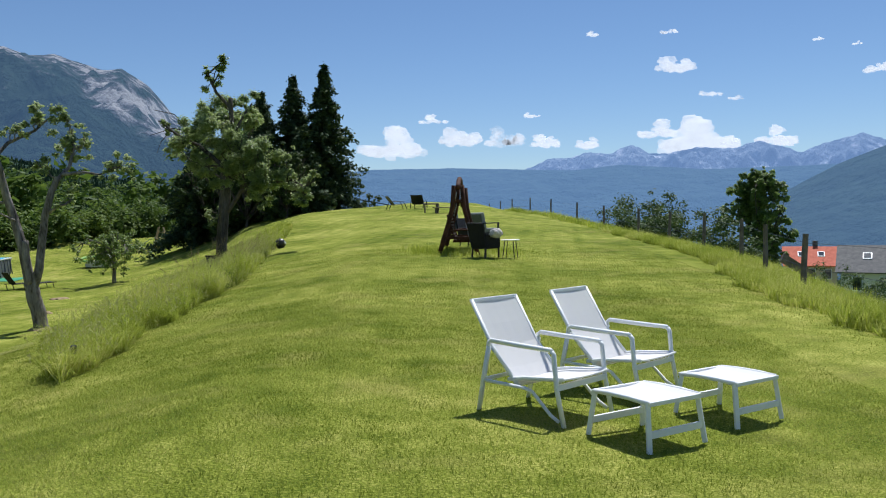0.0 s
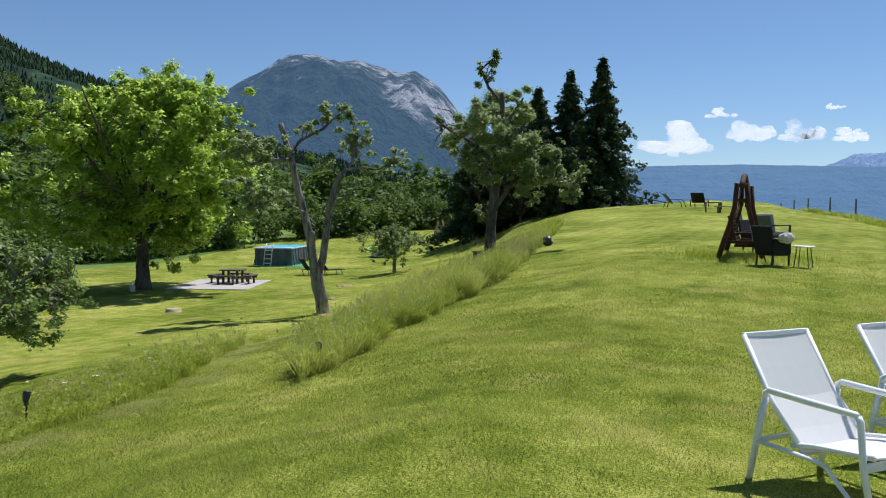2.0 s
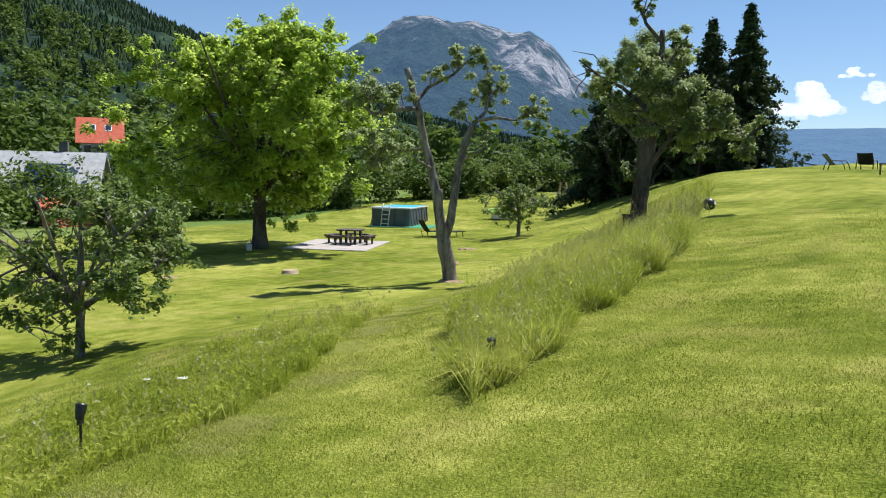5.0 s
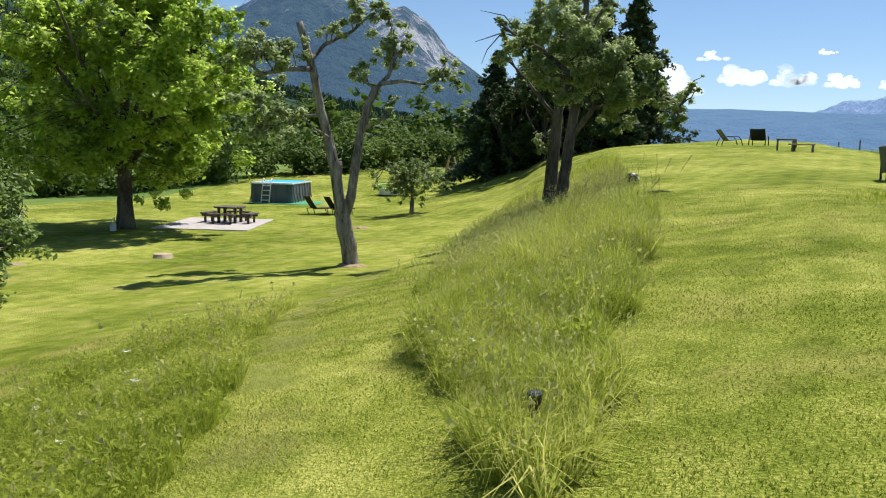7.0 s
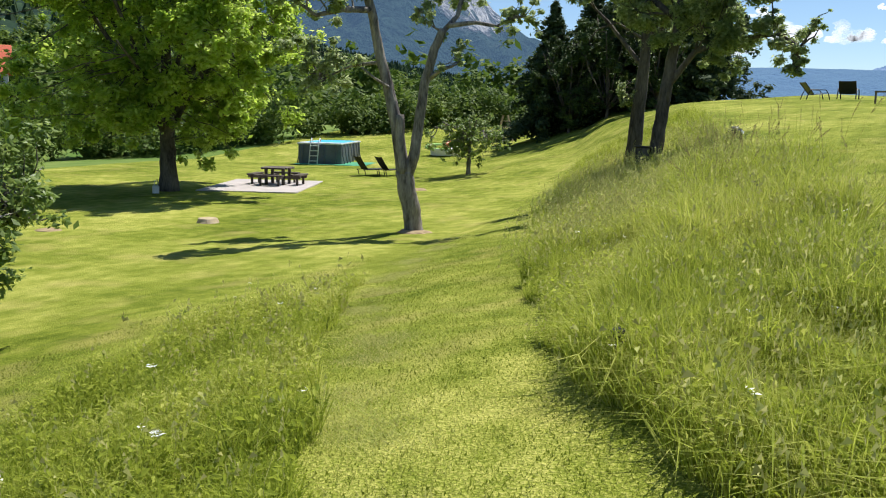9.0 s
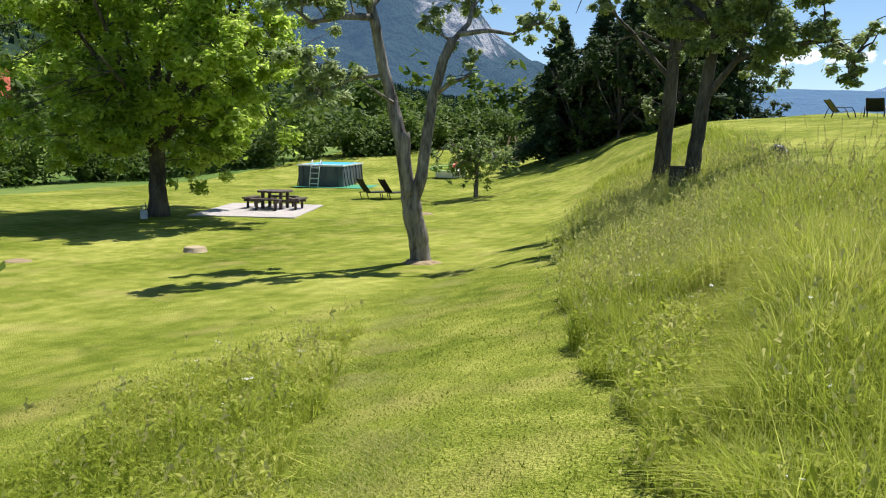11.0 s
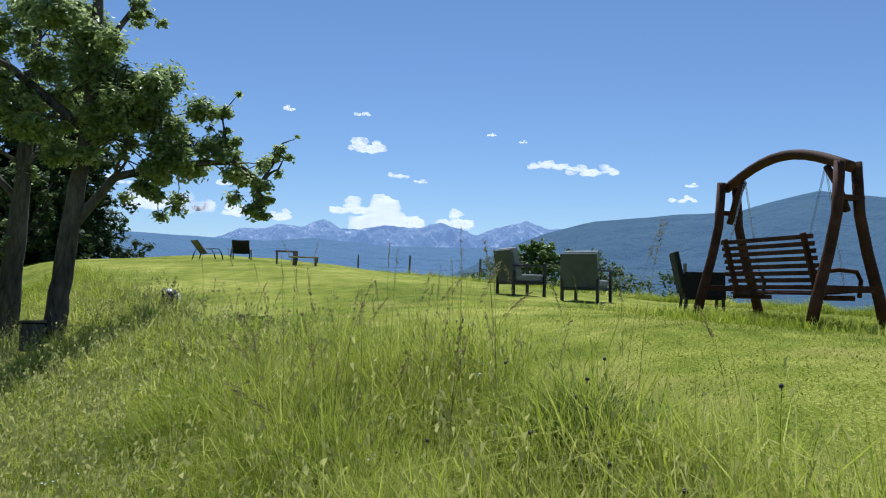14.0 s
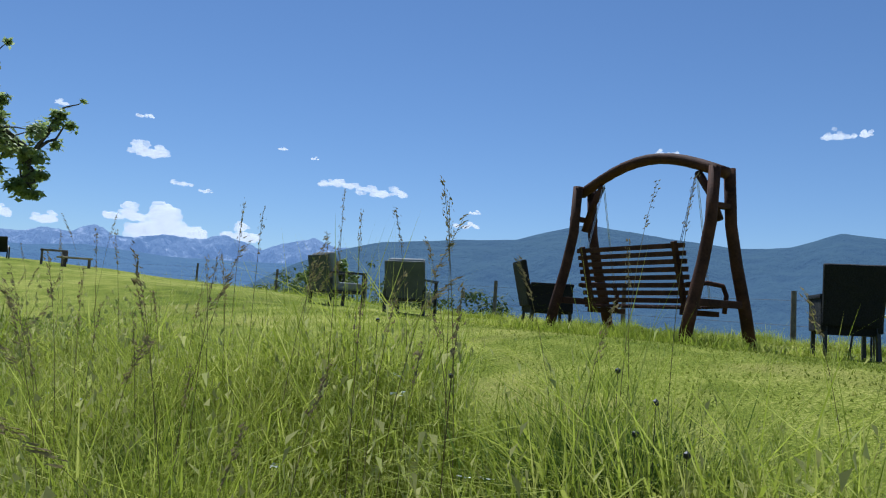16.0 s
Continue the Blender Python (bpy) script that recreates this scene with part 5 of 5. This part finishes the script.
part("case", box(0.34, 0.30, 0.44, Matrix(), 0.02), BARK_DARK, t)
part("lid", box(0.40, 0.36, 0.04, pose(0, 0, 0.235, -8), 0.01), BARK_DARK, t)


# ---- fence along the mound's east edge ----
fence = thing("fence", Matrix(), "wire fence on weathered wooden posts along the edge", "fence")
ys = [8.0, 12.4, 16.6, 20.2, 23.5, 28.0, 32.8, 38.0, 45.6, 53.0, 62.0, 71.0, 80.0, 87.0, 95.0]
tops = []
for k, y in enumerate(ys):
    x = float(fence_line(np.array([y]))[0][0])
    g = ground(x, y)
    r = random.Random(k)
    lx, ly, h = r.uniform(-0.03, 0.07), r.uniform(-0.04, 0.04), r.uniform(1.22, 1.36)
    part("post", tube([(x, y, g - 0.2), (x + lx * 0.4, y + ly * 0.5, g + h * 0.5), (x + lx, y + ly, g + h)], [0.065, 0.06, 0.055], 9, None), OLDWOOD, fence)
    tops.append((x + lx, y + ly, g, h))
for q in (0.45, 0.85):
    part("wire", tube([(x, y, g + h * q) for x, y, g, h in tops], 0.004, 4, None, False), DARKMETAL, fence)
brd = thing("leaning_board", pose(9.3, 21.6, ground(9.3, 21.6) + 0.42, 8, 28, 20), "weathered pale board leaning in the grass", "board")
part("plank", box(1.2, 0.06, 0.24, Matrix(), 0.01), OLDWOOD, brd)


# ---- lower lawn ----
DARKWOOD = surface("dark_weathered_wood", (0.05, 0.038, 0.03), (0.13, 0.10, 0.08), 5, 0.85, bump=0.5, fine=50)


def pool(m):
    """Rectangular frame pool, 2.7 by 5.5 m, with a ladder at its near end."""
    t = thing("swimming_pool", m, "grey above-ground frame pool with bright blue water", "pool")
    W, Ln, H = 2.74, 5.49, 1.30
    b = bmesh.new()
    ring = []
    for (x0, y0, x1, y1) in ((-1, -1, 1, -1), (1, -1, 1, 1), (1, 1, -1, 1), (-1, 1, -1, -1)):
        n = 10 if x0 != x1 else 20
        for k in range(n):
            q = k / n
            ring.append((W / 2 * (x0 + (x1 - x0) * q), Ln / 2 * (y0 + (y1 - y0) * q), k, n, Vector((y1 - y0, x0 - x1, 0)).normalized()))
    rows = []
    for z, f in ((0.0, 1.0), (0.25, 1.0), (0.65, 1.0), (1.05, 0.6), (H - 0.04, 0.0)):
        rows.append([b.verts.new(Vector((x, y, z)) + nn * 0.07 * f * abs(math.sin(math.pi * k / 2))) for x, y, k, n, nn in ring])
    for r0, r1 in zip(rows, rows[1:]):
        for j in range(len(ring)):
            b.faces.new((r0[j], r0[(j + 1) % len(ring)], r1[(j + 1) % len(ring)], r1[j]))
    part("wall", b, POOLWALL, t, smooth=True)
    for sx in (-1, 1):
        part("rim", box(0.16, Ln + 0.16, 0.10, pose(sx * W / 2, 0, H), 0.04), POOLRIM, t, "pale pool rim")
        part("rim", box(W - 0.16, 0.16, 0.10, pose(0, sx * Ln / 2, H), 0.04), POOLRIM, t, "pale pool rim")
    part("lining", box(W - 0.2, Ln - 0.2, 0.02, pose(0, 0, 0.30)), POOLBLUE, t, "blue pool lining")
    part("water", box(W - 0.18, Ln - 0.18, 0.05, pose(0, 0, H + 0.03)), WATER, t, "clear bright blue water")
    part("cover", box(W + 0.02, 0.9, 0.03, pose(0, -Ln / 2 + 0.44, H + 0.045), 0.01), POOLRIM, t, "pale folded pool cover")
    for sx in (-1, 1):
        for k in range(7):
            y = -Ln / 2 + 0.35 + k * (Ln - 0.7) / 6
            part("strut", tube([(sx * (W / 2 + 0.20), y, 0.0), (sx * (W / 2 + 0.09), y, 0.5), (sx * (W / 2 + 0.04), y, H)], 0.03, 7), POOLWALL, t, smooth=True)
    for sy in (-1, 1):
        for k in range(4):
            x = -W / 2 + 0.3 + k * (W - 0.6) / 3
            part("strut", tube([(x, sy * (Ln / 2 + 0.20), 0.0), (x, sy * (Ln / 2 + 0.09), 0.5), (x, sy * (Ln / 2 + 0.04), H)], 0.03, 7), POOLWALL, t, smooth=True)
    lad = part("ladder", tube([(0.02, -Ln / 2 - 0.62, 0), (0.02, -Ln / 2 - 0.14, 1.45), (0.02, -Ln / 2 + 0.1, 1.62), (0.02, -Ln / 2 + 0.3, 1.42)], 0.03, 8), POOLRIM, t, "pale pool ladder", True)
    part("ladder_rail", tube([(-0.52, -Ln / 2 - 0.62, 0), (-0.52, -Ln / 2 - 0.14, 1.45), (-0.52, -Ln / 2 + 0.1, 1.62), (-0.52, -Ln / 2 + 0.3, 1.42)], 0.03, 8), POOLRIM, lad, smooth=True)
    for k in range(4):
        q = (k + 0.7) / 4.6
        part("rung", box(0.50, 0.12, 0.05, pose(-0.25, -Ln / 2 - 0.62 + 0.48 * q, 1.45 * q), 0.012), POOLRIM, lad)
    return t


WATER = surface("pool_water", (0.03, 0.40, 0.66), (0.08, 0.54, 0.78), 2, 0.35, bump=0.3, fine=9, spec=0.2)
pool(at(-35.6, 63.1, 14, 0.01) @ Matrix.Scale(1.1, 4))
mat = part("ground_sheet", box(5.0, 7.2, 0.012, Matrix(), 0.004), GREENMAT)
mat.matrix_basis = at(-34.6, 62.9, 14, 0.03)
tagged(mat, "green ground sheet spread under the pool", "sheet")


def sun_lounger(m):
    t = thing("sun_lounger", m, "black folding sun lounger on the lower lawn", "lounger", "sun loungers by the pool")
    for sx in (-1, 1):
        part("side_rail", bar((0.30 * sx, -0.9, 0.30), (0.30 * sx, 0.5, 0.30), 0.03, 0.04), DARKMETAL, t)
        for y in (-0.75, 0.35):
            part("leg", bar((0.30 * sx, y, 0), (0.30 * sx, y + 0.08, 0.30), 0.03, 0.03), DARKMETAL, t)
    part("seat", sling([(-0.92, 0.33), (-0.2, 0.32), (0.22, 0.32)], 0.60), WICKER, t)
    part("backrest", sling([(0.22, 0.32), (0.46, 0.62), (0.68, 0.94)], 0.60), WICKER, t)
    return t


sun_lounger(at(-27.3, 52.6, 150) @ Matrix.Scale(1.2, 4))
sun_lounger(at(-26.2, 53.1, 150) @ Matrix.Scale(1.2, 4))


def picnic_table(m):
    """Eight-sided top with a bench fixed on each of four sides."""
    t = thing("picnic_table", m, "heavy dark wooden picnic table with four fixed benches", "table")
    for k in range(8):
        y = -0.595 + 0.17 * k
        part("plank", box(1.36 - 0.9 * max(0.0, abs(y) - 0.28), 0.155, 0.07, pose(0, y, 0.74), 0.012), DARKWOOD, t)
    for j in range(4):
        r = Matrix.Rotation(j * math.pi / 2, 4, "Z")
        for k in range(2):
            part("bench_plank", box(1.25, 0.16, 0.07, r @ pose(0, 0.98 + 0.18 * k, 0.45), 0.012), DARKWOOD, t)
        for sx in (-1, 1):
            part("bearer", box(0.09, 0.86, 0.12, r @ pose(0.42 * sx, 0.80, 0.355), 0.012), DARKWOOD, t)
            part("leg", box(0.09, 0.09, 0.31, r @ pose(0.42 * sx, 1.06, 0.155), 0.012), DARKWOOD, t)
        part("post", box(0.12, 0.12, 0.70, r @ pose(0.40, 0.40, 0.35), 0.012), DARKWOOD, t)
    return t


slab = part("pavement", box(4.6, 6.6, 0.16, Matrix(), 0.02), CONCRETE)
slab.matrix_basis = at(-28.6, 43.7, 19, 0.0)
tagged(slab, "pale concrete slab on the lower lawn", "slab", kind="structure")
picnic_table(at(-28.4, 44.6, 12, 0.085) @ Matrix.Scale(1.1, 4))

t = thing("garden_tap", at(-30.3, 37.9, 0), "pale watering can beside the maple trunk", "watering can")
part("can", lathe([(0.0, 0), (0.14, 0), (0.15, 0.28), (0.10, 0.34), (0.0, 0.34)], 16), POOLRIM, t)
part("handle", tube([(0.0, -0.12, 0.3), (0, -0.05, 0.55), (0, 0.1, 0.62), (0, 0.13, 0.32)], 0.02, 6), POOLRIM, t, smooth=True)


def paddling(m):
    t = thing("play_pool", m, "cream sandpit with lime and red inflatable toys", "sandpit")
    part("tub", lathe([(0.0, 0.05), (1.0, 0.05), (1.08, 0.5), (1.16, 0.5), (1.12, 0.0), (0, 0.0)], 28, None, Matrix.Diagonal((1, 0.8, 1, 1))), SANDBOX, t)
    part("float", tube([(1.3 * math.cos(a) - 0.2, 0.6 * math.sin(a) + 0.1, 0.62 + 0.18 * math.sin(a)) for a in np.linspace(0, 5.2, 14)], 0.10, 8), LIME, t, "lime green inflatable ring", True)
    part("float", tube([(-0.1, -0.3, 0.55), (0.15, 0.0, 0.8), (0.4, 0.4, 1.05)], [0.16, 0.2, 0.14], 10), RED, t, "red inflatable toy", True)
    part("lid", box(0.9, 0.9, 0.04, pose(0.75, 0.3, 0.80, 20, -25, 15), 0.01), WHITE, t, "white lid")
    return t


paddling(at(-28.9, 69.2, 20))


def play_frame(m):
    t = thing("climbing_frame", m, "wooden climbing frame with a blue slide", "play frame")
    for sx in (-1, 1):
        for sy in (-1, 1):
            part("post", bar((1.0 + 0.75 * sx, 0.5 * sy, 0), (1.0 + 0.22 * sx, 0.32 * sy, 2.3), 0.09, 0.09, 0.01), PALEWOOD, t)
    for k in range(4):
        z = 0.45 + 0.45 * k
        w = 0.75 - 0.53 * z / 2.3
        part("rung", bar((1.0 - w, -0.42, z), (1.0 + w, -0.42, z), 0.05, 0.05, 0.008), PALEWOOD, t)
    part("deck", box(1.0, 0.9, 0.06, pose(0.9, 0, 1.2), 0.01), PALEWOOD, t)
    b = sling([(0, 0), (0.5, 0.05), (2.2, 1.05), (2.7, 1.22)], 0.5, sag=-0.02)
    bmesh.ops.transform(b, matrix=pose(-2.2, 0, 0.08, 0, 0, -90), verts=b.verts)
    part("slide", b, BLUE, t, "blue plastic slide")
    return t


play_frame(at(-28.4, 80.0, 10))


def mound_of_soil(x, y, r, h, seed):
    b = bmesh.new()
    bmesh.ops.create_icosphere(b, subdivisions=4, radius=1, matrix=Matrix.Diagonal((r, r * 0.8, h, 1)))
    for q in b.verts:
        q.co *= 1 + 0.25 * noise.fractal(q.co * 5 + Vector((seed, 0, 0)), 0.9, 2, 4)
    o = part("soil_mound", b, SOIL, smooth=True)
    o.matrix_basis = pose(x, y, ground(x, y) - h * 0.25)
    tagged(o, "small bare mound of dry soil in the lawn", "mound", "soil mounds")


mound_of_soil(-21.0, 45.0, 0.55, 0.14, 1)
mound_of_soil(-17.9, 37.0, 0.28, 0.15, 2)
mound_of_soil(-25.6, 27.6, 0.45, 0.06, 3)
mound_of_soil(-15.1, 30.75, 0.55, 0.10, 4)
t = thing("tree_stump", at(-22.6, 31.25, 0), "low weathered tree stump in the lower lawn", "stump")
b = lathe([(0.42, -0.1), (0.34, 0.05), (0.30, 0.14), (0.26, 0.16), (0.0, 0.15)], 18)
for q in b.verts:
    q.co.x *= 1 + 0.25 * noise.noise(q.co * 4)
    q.co.y *= 1 + 0.25 * noise.noise(q.co * 4 + Vector((3, 0, 0)))
part("wood", b, PALEWOOD, t)


# ---- houses ----
def house(name, m, w, d, wall, roof, wall_mat, roof_mat, label, windows=3, panels=False, hip=0.0):
    """Gabled house with its ridge along x."""
    t = thing(name, m, label, "house")
    b = bmesh.new()
    v = [b.verts.new(p) for p in ((-w / 2, -d / 2, -3), (w / 2, -d / 2, -3), (w / 2, d / 2, -3), (-w / 2, d / 2, -3), (-w / 2, -d / 2, wall), (w / 2, -d / 2, wall), (w / 2, d / 2, wall), (-w / 2, d / 2, wall), (-w / 2 + hip, 0, wall + roof), (w / 2 - hip, 0, wall + roof))]
    for f in ((0, 1, 5, 4), (2, 3, 7, 6), (1, 2, 6, 9, 5), (3, 0, 4, 8, 7), (4, 5, 9, 8), (6, 7, 8, 9)):
        b.faces.new([v[k] for k in f])
    part("wall", b, wall_mat, t)
    slope, run = math.atan2(roof, d / 2), math.hypot(roof, d / 2) + 0.7
    for s in (-1, 1):
        c = Vector((0, s * (run / 2 * math.cos(slope)), wall + roof - run / 2 * math.sin(slope) + 0.12))
        part("roof", box(w + 1.2 - hip, run, 0.16, pose(*c, -s * math.degrees(slope)), 0.03), roof_mat, t)
    part("chimney", box(0.7, 0.7, 1.5, pose(w * 0.1, 0.4, wall + roof + 0.3), 0.03), TILE_DARK, t)
    for k in range(windows):
        x = -w / 2 + w * (k + 0.6) / (windows + 0.2)
        for z in (1.2, wall - 1.3):
            wd = part("window", box(1.1, 0.12, 1.3, pose(x, -d / 2 - 0.03, z), 0.02), WHITE, t, "white-framed window")
            part("pane", box(0.9, 0.04, 1.1, pose(x, -d / 2 - 0.10, z)), GLASS, wd)
    if panels:
        c = Vector((-w * 0.12, -(run * 0.50) * math.cos(slope), wall + roof - run * 0.50 * math.sin(slope) + 0.30))
        for k in range(3):
            part("solar_panel", box(1.05, 2.6, 0.06, pose(c.x + k * 1.1, c.y, c.z, math.degrees(slope)), 0.01), SOLAR, t, "dark blue solar panel")
    else:
        for k in range(2):
            c = Vector((w * (0.2 * k - 0.1) * 2, -(run * 0.42) * math.cos(slope), wall + roof - run * 0.42 * math.sin(slope) + 0.26))
            wd = part("roof_window", box(1.0, 1.2, 0.08, pose(*c, math.degrees(slope)), 0.01), WHITE, t, "pale roof window")
            part("pane", box(0.75, 0.9, 0.04, pose(c.x, c.y - 0.02, c.z + 0.05, math.degrees(slope))), GLASS, wd)
    return t


house("house", pose(-66.5, 54.5, -5.2, 0, 0, 40), 9.5, 9, 4.2, 3.6, PLASTER, TILE_GREY, "ochre house with a pale grey roof and solar panels", 3, True, 1.5)
house("house", pose(-105.5, 93.5, 3.0, 0, 0, 48), 5.6, 6, 2.4, 3.4, PLASTER_W, TILE_RED, "house with a bright red tiled roof among trees")
house("house", pose(-61, 52, -5.5, 0, 0, 60), 4, 5, 2.2, 2.0, PLASTER, TILE_RED, "low outbuilding with an old reddish roof", 1)
house("house", pose(57, 128, -9.0, 0, 0, -20), 7, 7, 2.8, 2.4, PLASTER, TILE_RED, "house with a red tiled roof below the slope")
house("house", pose(52, 97, -8.0, 0, 0, -28), 9, 8, 2.9, 2.6, PLASTER_W, TILE_DARK, "house with a broad dark grey roof below the slope")
road = part("road", tube([(22, 40, ground(22, 40)), (27, 52, ground(27, 52)), (33, 60, ground(33, 60)), (45, 64, ground(45, 64)), (70, 66, ground(70, 66))], 1.6, 8), ROADM)
for q in road.data.vertices:
    q.co.z = ground(q.co.x, q.co.y) + 0.05 + (0.04 if q.index % 2 else 0)
tagged(road, "pale narrow lane below the slope", "road", kind="structure")

# village specks on the valley floor
rng = np.random.default_rng(3)
vs, fs = [], []
for k in range(260):
    a, d = radians(rng.uniform(-75, 2)), rng.uniform(1500, 2700)
    c = np.array([-math.sin(a) * d, math.cos(a) * d, -109.0 - min(60, max(0, (math.cos(a) * d - 130) * 0.22))])
    w, l, h = rng.uniform(8, 14), rng.uniform(10, 22), rng.uniform(6, 9)
    p = c + np.array([(-w, -l, 0), (w, -l, 0), (w, l, 0), (-w, l, 0), (-w, -l, h), (w, -l, h), (w, l, h), (-w, l, h), (0, -l, h + 6), (0, l, h + 6)])
    n0 = len(vs) * 10
    vs.append(p)
    fs += [[n0 + q for q in f] for f in ((0, 1, 5, 4), (1, 2, 6, 5), (2, 3, 7, 6), (3, 0, 4, 7), (4, 5, 8, 8), (5, 6, 9, 8), (6, 7, 9, 9), (7, 4, 8, 9))]
bm = bmesh.new()
vv = [bm.verts.new(p) for p in np.concatenate(vs)]
for f in fs:
    bm.faces.new([vv[q] for q in dict.fromkeys(f)])
tagged(part("village", bm, PLASTER_W), "far white village houses on the valley floor", "village", kind="stuff")
